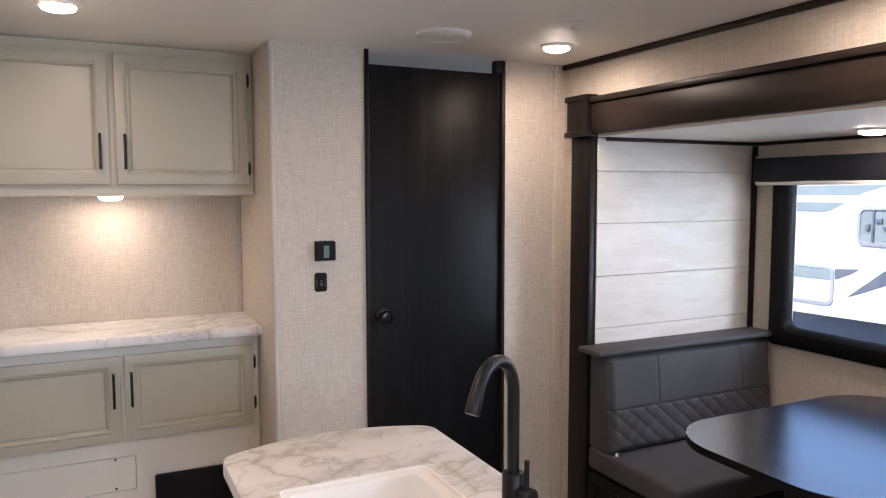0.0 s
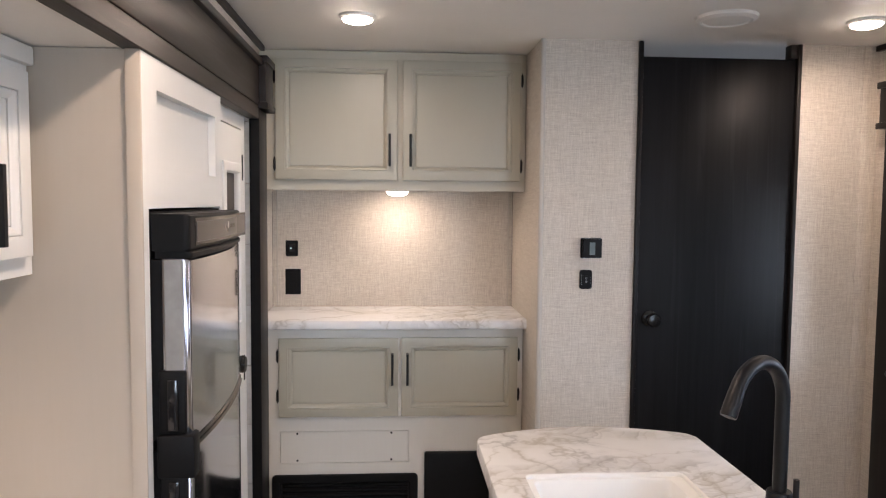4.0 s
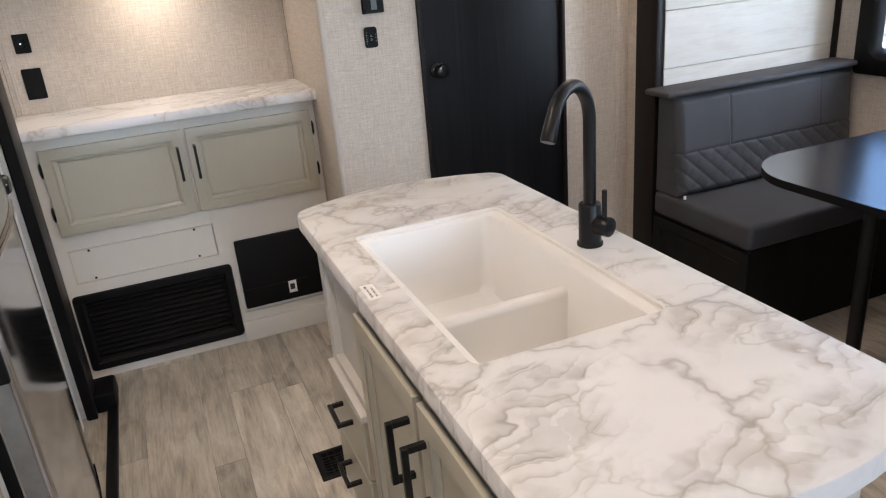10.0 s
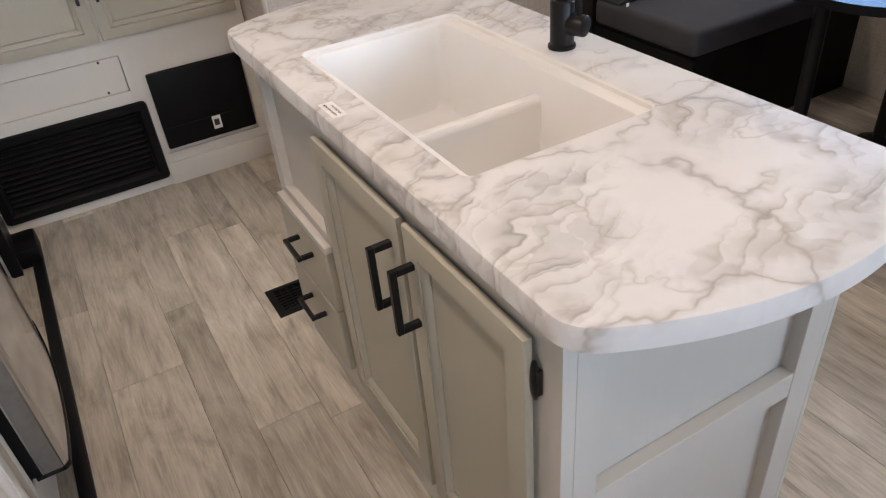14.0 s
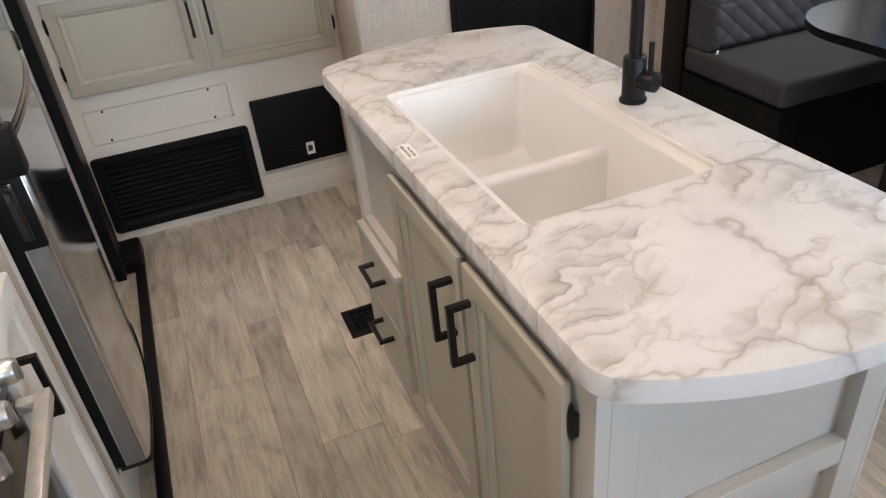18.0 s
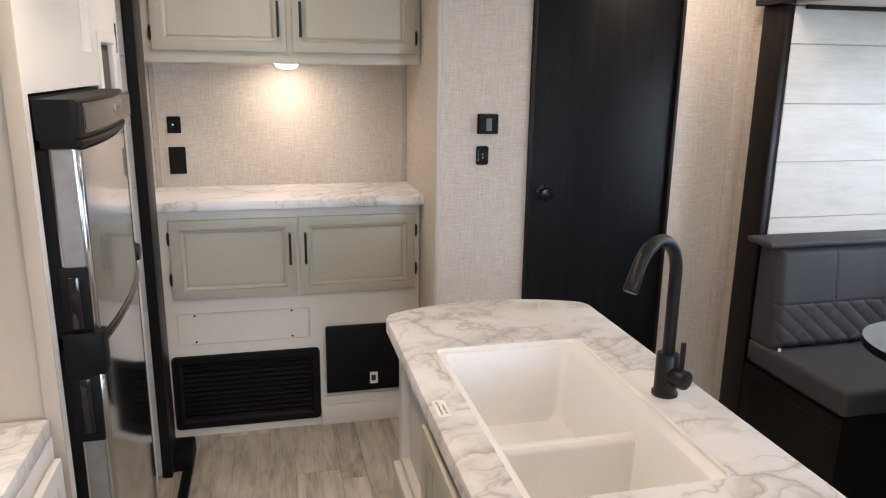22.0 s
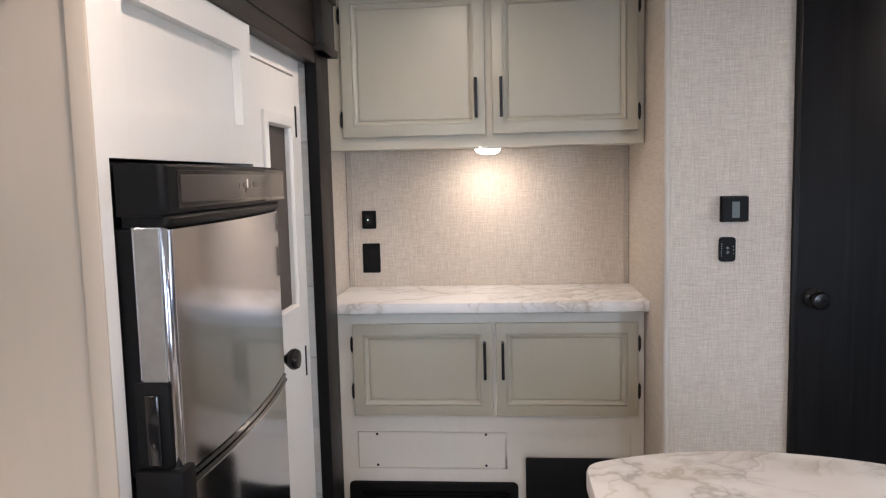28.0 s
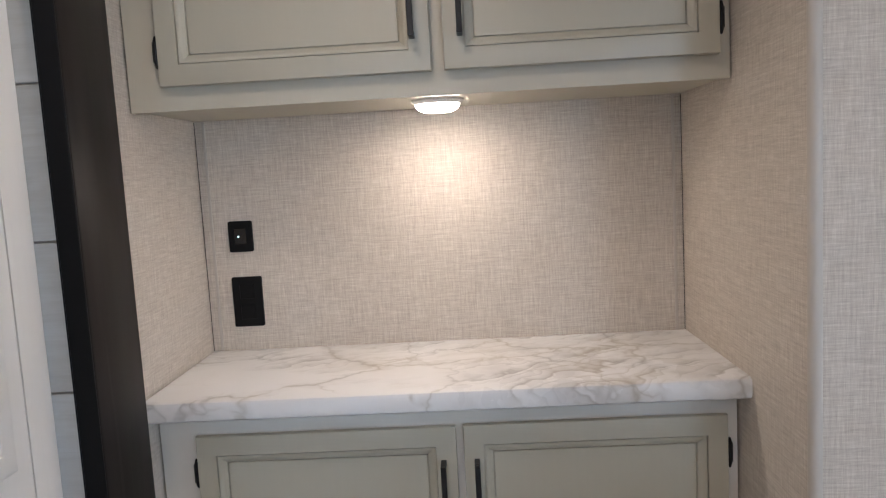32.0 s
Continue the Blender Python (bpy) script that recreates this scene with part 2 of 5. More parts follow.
def make_plank(name, tones, vary=0.46):
    m = material(name, tones[1], 0.45)
    n = Net(m)
    info = n.t.nodes.new("ShaderNodeObjectInfo")
    shift = n.t.nodes.new("ShaderNodeVectorMath")
    shift.operation = "MULTIPLY_ADD"
    n.link(info.outputs["Random"], shift.inputs[0])
    shift.inputs[1].default_value = (37, 91, 11)
    n.link(n.tc.outputs["Object"], shift.inputs[2])
    def at(s):
        mp = n.put("ShaderNodeMapping", Scale=s)
        n.link(shift.outputs[0], mp.inputs["Vector"])
        return mp.outputs[0]
    grain = n.noise(1.0, detail=6.0, rough=0.65, distort=0.8, vec=at((38, 4.4, 1)))
    broad = n.noise(1.0, detail=4.0, rough=0.6, distort=1.2, vec=at((9, 2.6, 1)))
    speck = n.noise(1.0, detail=2.0, vec=at((210, 14, 1)))
    both = n.math("ADD", n.math("MULTIPLY", grain, 0.44), n.math("MULTIPLY", broad, 0.56))
    c = n.ramp(both, [(0.32, tones[0]), (0.5, tones[1]), (0.66, tones[2])])
    val = n.math("ADD", n.math("MULTIPLY", info.outputs["Random"], vary), 1.0 - vary * 0.52)
    grey = n.t.nodes.new("ShaderNodeCombineColor")
    for k in range(3):
        n.link(val, grey.inputs[k])
    c = n.mix(1.0, c, grey.outputs[0], "MULTIPLY")
    c = n.mix(n.math("MULTIPLY", n.ramp(speck, [(0.57, (0, 0, 0)), (0.68, (1, 1, 1))]), 0.2), c, tones[0])
    streak = n.noise(1.0, detail=3.0, rough=0.6, distort=0.3, vec=at((170, 6, 1)))
    c = n.mix(n.math("MULTIPLY", n.ramp(streak, [(0.54, (0, 0, 0)), (0.66, (1, 1, 1))]), 0.26), c, tones[2])
    c = n.mix(n.math("MULTIPLY", n.ramp(streak, [(0.34, (1, 1, 1)), (0.44, (0, 0, 0))]), 0.28), c, tones[0])
    n.colour(c)
    n.bump(grain, 0.12, 0.0008)
    n.rough(broad, 0.36, 0.52)
    return m


def make_darkwood(name, lo, hi, stretch=(42, 42, 1.6), rough=0.36, spec=0.2):
    m = material(name, lo, rough)
    m.node_tree.nodes["Principled BSDF"].inputs["Specular IOR Level"].default_value = spec
    n = Net(m)
    g = n.noise(1.0, stretch, 6, 0.65, 0.3)
    p = n.noise(1.0, tuple(v * 0.22 for v in stretch), 3)
    f = n.math("ADD", n.math("MULTIPLY", g, 0.5), n.math("MULTIPLY", p, 0.5))
    mark = n.ramp(n.noise(1.0, tuple(v * 1.7 for v in stretch), 2, 0.5, 0.6), [(0.64, (0, 0, 0)), (0.70, (1, 1, 1))])
    n.colour(n.mix(n.math("MULTIPLY", mark, 0.3), n.ramp(f, [(0.40, lo), (0.62, hi)]), tuple(v * 1.7 for v in hi)))
    n.bump(g, 0.16, 0.0008)
    n.rough(g, rough - 0.06, rough + 0.12)
    return m


def make_fabric(name, base, rough=0.75):
    m = material(name, base, rough)
    m.node_tree.nodes["Principled BSDF"].inputs["Specular IOR Level"].default_value = 0.3
    n = Net(m)
    w = n.noise(420, detail=2)
    p = n.noise(5, detail=3)
    lo, hi = tuple(v * 0.8 for v in base), tuple(v * 1.2 for v in base)
    n.colour(n.mix(0.5, n.ramp(w, [(0.35, lo), (0.65, hi)]), n.ramp(p, [(0.35, lo), (0.65, hi)])))
    n.bump(w, 0.25, 0.0006)
    return m


def make_steel():
    m = material("brushed_steel", (0.70, 0.70, 0.71), 0.07, 1.0)
    n = Net(m)
    g = n.noise(1.0, (500, 500, 3), 3)
    n.colour(n.ramp(g, [(0.3, (0.60, 0.61, 0.655)), (0.7, (0.63, 0.64, 0.685))]))
    n.rough(g, 0.10, 0.125)
    return m


def make_plain(name, base, rough, metal=0.0, coat=0.0, scale=60, spec=0.5, vary=0.1):
    m = material(name, base, rough, metal, coat)
    m.node_tree.nodes["Principled BSDF"].inputs["Specular IOR Level"].default_value = spec
    n = Net(m)
    p = n.noise(scale, detail=3)
    lo, hi = tuple(v * (1 - vary) for v in base), tuple(min(1.0, v * (1 + vary)) for v in base)
    n.colour(n.ramp(p, [(0.3, lo), (0.7, hi)]))
    n.bump(p, 0.04, 0.0004)
    n.rough(p, max(0.03, rough - 0.05), rough + 0.06)
    return m


def make_glass(name, tint=(1, 1, 1), rough=0.0):
    m = material(name, tint, rough)
    m.node_tree.nodes["Principled BSDF"].inputs["Transmission Weight"].default_value = 1.0
    m.node_tree.nodes["Principled BSDF"].inputs["IOR"].default_value = 1.45
    return m


def make_glow(name, colour, strength):
    m = material(name, colour, 0.4)
    b = m.node_tree.nodes["Principled BSDF"]
    b.inputs["Emission Color"].default_value = (*colour, 1)
    b.inputs["Emission Strength"].default_value = strength
    return m


LINEN = make_linen("linen_wallpaper", (0.53, 0.473, 0.408), (0.388, 0.341, 0.289), (0.685, 0.631, 0.558))
BEAD = make_paint("pale_seam_moulding", (0.50, 0.46, 0.41), 0.5)
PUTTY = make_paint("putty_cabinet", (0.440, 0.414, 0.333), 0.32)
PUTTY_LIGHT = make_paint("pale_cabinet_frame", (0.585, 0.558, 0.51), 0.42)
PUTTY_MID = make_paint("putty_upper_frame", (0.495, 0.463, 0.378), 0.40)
# cabinet frame paint lightened for the hutch base, light put into the colour
LIT_BASE_FRAME = make_paint("lit_base_frame", (0.69, 0.66, 0.60), 0.42)
WHITE = make_paint("white_cabinet", (0.75, 0.735, 0.70), 0.42)
BEIGE = make_paint("beige_panel", (0.455, 0.398, 0.328), 0.5)
CEIL = make_paint("ceiling_board", (0.79, 0.76, 0.715), 0.55)
SHIPLAP = make_plank("whitewashed_shiplap", ((0.53, 0.50, 0.44), (0.62, 0.598, 0.545), (0.675, 0.66, 0.62)), 0.08)
PLANK = make_plank("grey_oak_vinyl", ((0.222, 0.191, 0.151), (0.462, 0.412, 0.336), (0.615, 0.565, 0.482)), 0.38)
MARBLE = make_marble()
DARK = make_darkwood("dark_stained_door", (0.003, 0.0031, 0.0036), (0.0110, 0.0108, 0.0120), (24, 24, 0.9), rough=0.42, spec=0.12)
TRIM = make_darkwood("dark_stained_trim", (0.007, 0.005, 0.0045), (0.031, 0.022, 0.0185), (30, 1.6, 30), 0.36)
POST = make_darkwood("dark_stained_post", (0.005, 0.004, 0.004), (0.018, 0.0145, 0.0135), (30, 30, 1.6), 0.38)
BLACK = make_plain("matt_black_metal", (0.007, 0.007, 0.008), 0.36, spec=0.3)
BLACKPL = make_plain("black_plastic", (0.0045, 0.0045, 0.005), 0.5, spec=0.16)
GLOSSBLK = make_plain("gloss_black_plastic", (0.010, 0.010, 0.011), 0.12)
GREYFAB = make_fabric("grey_vinyl_cushion", (0.060, 0.061, 0.068), 0.62)
BENCH = make_darkwood("black_bench_panel", (0.003, 0.003, 0.0032), (0.009, 0.0085, 0.0085), (30, 30, 2), 0.5)
TABLE = make_plain("black_laminate_table", (0.010, 0.014, 0.024), 0.22, spec=1.0, coat=1.0, scale=3)
SINK = make_plain("white_sink_composite", (0.80, 0.79, 0.765), 0.40, scale=6, vary=0.015)
STEEL = make_steel()
STEEL_SIDE = make_plain("satin_steel_edge", (0.34, 0.33, 0.315), 0.48, 1.0, scale=30)
EDGE = make_plain("pale_cut_edge", (0.80, 0.785, 0.75), 0.3, scale=12, vary=0.03)
BRONZE = make_plain("taupe_panel", (0.034, 0.029, 0.027), 0.28, 0.0, scale=8, vary=0.03)
KNOB = make_plain("polished_black_metal", (0.005, 0.005, 0.0055), 0.2, spec=0.4)
SILVER = make_plain("satin_silver", (0.55, 0.55, 0.55), 0.3, 1.0)
CHROME = make_plain("dark_chrome", (0.25, 0.25, 0.26), 0.12, 1.0)
SMOKE = make_plain("smoked_screen", (0.075, 0.062, 0.055), 0.55, spec=0.2, scale=260, vary=0.3)
GLASS = make_glass("window_glass")
LAMP = make_glow("warm_lamp_lens", (1.0, 0.86, 0.70), 15.0)
LENS_WHITE = make_plain("white_plastic", (0.75, 0.73, 0.70), 0.4, scale=8, vary=0.02)
PAPER = make_plain("white_paper_label", (0.80, 0.80, 0.78), 0.6)
INK = make_plain("label_ink", (0.02, 0.02, 0.02), 0.6)
GRAVEL = make_plain("grey_lot_asphalt", (0.11, 0.11, 0.115), 0.9, scale=9)
RVWHITE = make_plain("white_trailer_skin", (0.78, 0.79, 0.80), 0.3, scale=2, vary=0.02)
RVGREY = make_plain("grey_trailer_stripe", (0.10, 0.12, 0.15), 0.3, scale=2)
RVGLASS = make_plain("tinted_trailer_glass", (0.20, 0.25, 0.25), 0.3, scale=3)

RVFRAME = make_plain("grey_trailer_trim", (0.30, 0.32, 0.33), 0.4)


# ---- mesh helpers ----
def bm_new():
    return bmesh.new()


def add_box(bm, x0, x1, y0, y1, z0, z1, bevel=0.0, seg=2):
    g = bmesh.ops.create_cube(bm, size=1.0)
    vs = g["verts"]
    for v in vs:
        v.co = Vector((x0 + (v.co.x + 0.5) * (x1 - x0), y0 + (v.co.y + 0.5) * (y1 - y0), z0 + (v.co.z + 0.5) * (z1 - z0)))
    if bevel > 0:
        es = list({e for v in vs for e in v.link_edges})
        bmesh.ops.bevel(bm, geom=es, offset=bevel, segments=seg, profile=0.5, affect="EDGES", clamp_overlap=True)
    return bm


def box(x0, x1, y0, y1, z0, z1, bevel=0.0, seg=2):
    return add_box(bm_new(), x0, x1, y0, y1, z0, z1, bevel, seg)


def add_cyl(bm, centre, axis, r, depth, n=24, r2=None, bevel=0.0):
    g = bmesh.ops.create_cone(bm, cap_ends=True, segments=n, radius1=r, radius2=r if r2 is None else r2, depth=depth)
    rot = Vector((0, 0, 1)).rotation_difference(Vector(axis)).to_matrix().to_4x4()
    bmesh.ops.transform(bm, matrix=Matrix.Translation(centre) @ rot, verts=g["verts"])
    if bevel:
        es = [e for e in {e for v in g["verts"] for e in v.link_edges} if len(e.link_faces) == 2 and e.calc_face_angle(0) > 1.0]
        bmesh.ops.bevel(bm, geom=es, offset=bevel, segments=2, profile=0.5, affect="EDGES")
    return bm


def cyl(centre, axis, r, depth, n=24, r2=None, bevel=0.0):
    return add_cyl(bm_new(), centre, axis, r, depth, n, r2, bevel)


def lathe(profile, n=28, centre=(0, 0, 0), axis=(0, 0, 1)):
    """A turned body from (radius, height) pairs."""
    bm = bm_new()
    rot = Matrix.Translation(centre) @ Vector((0, 0, 1)).rotation_difference(Vector(axis)).to_matrix().to_4x4()
    rings = []
    for r, z in profile:
        rings.append([bm.verts.new(rot @ Vector((r * math.cos(2 * math.pi * k / n), r * math.sin(2 * math.pi * k / n), z))) for k in range(n)])
    for a, b in zip(rings, rings[1:]):
        for k in range(n):
            bm.faces.new((a[k], a[(k + 1) % n], b[(k + 1) % n], b[k]))
    bm.faces.new(rings[0][::-1])
    bm.faces.new(rings[-1])
    bmesh.ops.remove_doubles(bm, verts=bm.verts, dist=1e-5)
    bmesh.ops.recalc_face_normals(bm, faces=bm.faces)
    return bm


def tube(points, r, n=14, radii=None):
    """A round bar along a line of points."""
    bm = bm_new()
    pts = [Vector(p) for p in points]
    side = Vector((0, 0, 1)) if abs((pts[1] - pts[0]).normalized().z) < 0.9 else Vector((0, 1, 0.01))
    rings = []
    for k, p in enumerate(pts):
        d = (pts[min(k + 1, len(pts) - 1)] - pts[max(k - 1, 0)]).normalized()
        u = d.cross(side).normalized()
        w = u.cross(d).normalized()
        side = w
        rr = radii[k] if radii else r
        rings.append([bm.verts.new(p + rr * (u * math.cos(2 * math.pi * j / n) + w * math.sin(2 * math.pi * j / n))) for j in range(n)])
    for a, b in zip(rings, rings[1:]):
        for j in range(n):
            bm.faces.new((a[j], a[(j + 1) % n], b[(j + 1) % n], b[j]))
    bm.faces.new(rings[0][::-1])
    bm.faces.new(rings[-1])
    bmesh.ops.recalc_face_normals(bm, faces=bm.faces)
    return bm


def nested(x0, x1, z0, z1, loops, cap=False, back=True):
    """Rectangles one within another, facing -y: loops of (inset, y)."""
    bm = bm_new()
    rings = []
    for i, y in loops:
        rings.append([bm.verts.new(c) for c in ((x0 + i, y, z0 + i), (x1 - i, y, z0 + i), (x1 - i, y, z1 - i), (x0 + i, y, z1 - i))])
    for a, b in zip(rings, rings[1:]):
        for k in range(4):
            bm.faces.new((a[k], a[(k + 1) % 4], b[(k + 1) % 4], b[k]))
    if cap:
        bm.faces.new(rings[-1])
    if back:
        bm.faces.new(rings[0][::-1])
    bmesh.ops.recalc_face_normals(bm, faces=bm.faces)
    return bm


def rounded_rect(x0, x1, y0, y1, r, n=5):
    pts = []
    for cx, cy, a in ((x1 - r, y1 - r, 0), (x0 + r, y1 - r, 90), (x0 + r, y0 + r, 180), (x1 - r, y0 + r, 270)):
        for k in range(n + 1):
            t = radians(a + 90 * k / n)
            pts.append((cx + r * math.cos(t), cy + r * math.sin(t)))
    return pts


def tablet(x0, x1, z0, z1, y0, y1, r, soft=0.001):
    """A slab upright in the x-z plane with round corners, its front at y0."""
    bm = bm_new()
    rings = [[bm.verts.new((x, y, z)) for x, z in rounded_rect(x0 + g, x1 - g, z0 + g, z1 - g, r - g)] for g, y in ((0, y1), (0, y0 + soft), (soft, y0))]
    for a, b in zip(rings, rings[1:]):
        for k in range(len(a)):
            bm.faces.new((a[k], a[(k + 1) % len(a)], b[(k + 1) % len(a)], b[k]))
    bm.faces.new(rings[0][::-1])
    bm.faces.new(rings[-1])
    bmesh.ops.recalc_face_normals(bm, faces=bm.faces)
    return bm


def mesh_of(name, bm, mat, smooth=35):
    bmesh.ops.recalc_face_normals(bm, faces=bm.faces)
    me = bpy.data.meshes.new(name)
    bm.to_mesh(me)
    bm.free()
    me.materials.append(mat)
    if smooth:
        for p in me.polygons:
            p.use_smooth = True
        me.set_sharp_from_angle(angle=radians(smooth))
    return me


def part(name, bm, mat, parent, label=""):
    ob = new(name, mesh_of(name, bm, mat))
    ob.parent = parent
    return tagged(ob, label)


def thing(name, label, category, m=None, group="", kind=""):
    ob = new(name)
    ob.empty_display_size = 0.05
    if m is not None:
        ob.matrix_world = m
    return tagged(ob, label, category, group, kind)


def solid(name, bm, mat, label="", category="", group="", kind=""):
    return tagged(new(name, mesh_of(name, bm, mat)), label, category, group, kind)


def structure(name, bm, mat, label="", category=""):
    return solid(name, bm, mat, label, category or name.split("_")[0], kind="structure")


# ---- the room's shell ----
H_CEIL = 2.115      # main ceiling
H_SLIDE = 1.79      # ceilings of both slide-outs
XL, XR = -0.455, 1.95
Y_DOOR, Y_BACK, Y_REAR = 2.725, 3.335, -2.2

# ceiling with the two lower slide ceilings
structure("ceiling", box(XL - 0.6, XR + 0.1, Y_REAR - 0.1, 4.5, H_CEIL, H_CEIL + 0.06), CEIL, "off-white smooth ceiling board", "ceiling")
structure("ceiling_slide_right", box(XR + 0.002, 3.05, -0.55, 2.56, H_SLIDE, H_SLIDE + 0.06), CEIL, "low off-white ceiling above the dinette", "ceiling")
structure("ceiling_slide_left", box(-1.1, XL + 0.02, -1.3, 2.84, H_SLIDE + 0.012, H_SLIDE + 0.07), CEIL, "low off-white ceiling above the kitchen slide", "ceiling")

# alcove walls
structure("wall_alcove_back", box(XL - 0.05, 0.70, Y_BACK, Y_BACK + 0.05, 0, H_CEIL), LINEN, "beige linen-look wallpaper at the back of the hutch", "wall")
structure("wall_alcove_left", box(XL - 0.045, XL, 2.80, Y_BACK, 0, H_CEIL), LINEN, "beige linen-look side wall of the hutch", "wall")
structure("wall_alcove_right", box(0.638, 0.70, Y_DOOR + 0.035, Y_BACK, 0, H_CEIL), LINEN, "beige linen-look side wall of the hutch", "wall")
bm = box(0.638, 1.012, Y_DOOR, Y_DOOR + 0.035, 0, H_CEIL)
structure("wall_door_left", bm, LINEN, "beige linen-look wall beside the dark door", "wall")
structure("wall_door_right", box(1.632, XR + 0.05, Y_DOOR, Y_DOOR + 0.035, 0, H_CEIL), LINEN, "beige linen-look wall beside the dark door", "wall")
# room behind the door
bm = bm_new()
add_box(bm, 0.70, 0.72, Y_DOOR + 0.10, 4.0, 0, H_CEIL)
for y0, y1, z0, z1 in ((Y_DOOR + 0.036, 3.1, 0, H_CEIL), (3.1, 3.8, 0, 1.0), (3.1, 3.8, 1.75, H_CEIL), (3.8, 4.0, 0, H_CEIL)):
    add_box(bm, 2.0, 2.05, y0, y1, z0, z1)
add_box(bm, 0.70, 2.05, 4.0, 4.05, 0, H_CEIL)
structure("wall_behind_door", bm, LINEN, "plain wall of the room behind the door", "wall")
# corner bead and the narrow seam mouldings
structure("trim_corner", lathe([(0.010, 0), (0.010, H_CEIL)], 16, (0.6455, Y_DOOR + 0.0035, 0)), BEAD, "rounded linen-covered corner moulding", "trim")
for x in (XL + 0.022, 0.618):
    structure("trim_seam", box(x - 0.003, x + 0.003, Y_BACK - 0.004, Y_BACK, 1.026, 1.553, 0.001), BEAD, "narrow wallpaper seam moulding", "trim")
for x in (XL + 0.0015, 0.6365):
    structure("trim_corner_gap", box(x - 0.0005, x + 0.0005, Y_BACK - 0.002, Y_BACK - 0.0002, 1.026, 1.553), BRONZE, "narrow dark joint in the hutch corner", "trim")
for x in (XR - 0.05,):
    structure("trim_seam", box(x - 0.014, x + 0.014, Y_DOOR - 0.005, Y_DOOR, 0, H_CEIL, 0.002), LINEN, "flat linen-covered seam moulding", "trim")

# right wall: header over the dinette slide, and the rest behind the camera
bm = bm_new()
add_box(bm, XR, XR + 0.05, -0.55, 2.549, 1.80, H_CEIL)
add_box(bm, XR, XR + 0.05, 2.549, Y_DOOR, 0, H_CEIL)
add_box(bm, XR, XR + 0.05, -1.0, -0.55, 0, H_CEIL)
add_box(bm, XR, XR + 0.05, -1.70, -1.0, 1.85, H_CEIL)
add_box(bm, XR, XR + 0.05, -1.70, -1.0, 0, 0.65)
add_box(bm, XR, XR + 0.05, Y_REAR, -1.70, 0, H_CEIL)
structure("wall_right", bm, LINEN, "beige linen-look side wall above the dinette", "wall")
structure("trim_crown_right", box(XR - 0.018, XR, -2.2, Y_DOOR, H_CEIL - 0.022, H_CEIL, 0.003), TRIM, "dark wooden crown strip", "trim")
# left wall: header over the kitchen slide and closing wall behind
bm = bm_new()
add_box(bm, XL - 0.045, XL + 0.02, -1.3, 2.799, 1.84, H_CEIL)
add_box(bm, XL - 0.045, XL, Y_REAR, -1.3, 0, H_CEIL)
structure("wall_left", bm, LINEN, "beige linen-look header above the kitchen slide", "wall")
structure("trim_crown_left", box(XL + 0.02, XL + 0.036, -2.2, 2.97, H_CEIL - 0.022, H_CEIL, 0.003), TRIM, "dark wooden crown strip", "trim")
# unseen rear wall, its assumed window opening placed to suit the fill lamp
bm = bm_new()
add_box(bm, -1.1, -0.55, Y_REAR - 0.05, Y_REAR, 0, H_CEIL)
add_box(bm, 0.95, XR + 0.05, Y_REAR - 0.05, Y_REAR, 0, H_CEIL)
add_box(bm, -0.55, 0.95, Y_REAR - 0.05, Y_REAR, 0, 0.9)
add_box(bm, -0.55, 0.95, Y_REAR - 0.05, Y_REAR, 1.8, H_CEIL)
structure("wall_rear", bm, LINEN, "unseen plain beige wall with an assumed window opening", "wall")

# kitchen slide shell
bm = bm_new()
add_box(bm, -1.10, -1.05, -1.3, 2.85, 0, H_SLIDE + 0.05)
add_box(bm, -1.05, XL, -1.35, -1.3, 0, H_SLIDE + 0.05)
structure("wall_slide_left", bm, BEIGE, "plain beige back wall of the kitchen slide", "wall")
# dinette slide shell with the window opening
X_OUT, WY0, WY1, WZ0, WZ1 = 2.885, 0.86, 2.30, 0.93, 1.64
outer_wall = thing("wall_slide_right", "beige linen-look outer wall of the dinette", "wall", kind="structure")
for y0, y1, z0, z1 in ((-0.55, 2.56, 0, WZ0), (-0.55, 2.56, WZ1, H_SLIDE), (-0.55, WY0, WZ0, WZ1), (WY1, 2.56, WZ0, WZ1)):
    part("wall_panel", box(X_OUT, X_OUT + 0.05, y0, y1, z0, z1), LINEN, outer_wall)
part("end_wall", box(XR + 0.05, X_OUT, -0.60, -0.55, 0, H_SLIDE), LINEN, outer_wall)


# ---- boards, trims and the slide frames ----
# end wall of the dinette, boards running across
shiplap = thing("wall_shiplap", "whitewashed wide shiplap boards at the end of the dinette", "wall", kind="structure")
part("backing", box(XR + 0.05, X_OUT, 2.510, 2.55, 0, H_SLIDE), BEIGE, shiplap)
for top, bot in ((1.786, 1.648), (1.648, 1.425), (1.425, 1.20), (1.20, 0.975), (0.975, 0.75), (0.75, 0.525), (0.525, 0.30), (0.30, 0.0)):
    hh = (top - bot) / 2 - 0.0012
    b = part("board", box(-hh, hh, -0.463, 0.463, -0.0045, 0.0045, 0.0012, 1), SHIPLAP, shiplap)
    b.matrix_basis = Matrix(((0, 1, 0, (XR + X_OUT) / 2 + 0.007), (0, 0, 1, 2.5055), (1, 0, 0, (top + bot) / 2), (0, 0, 0, 1)))
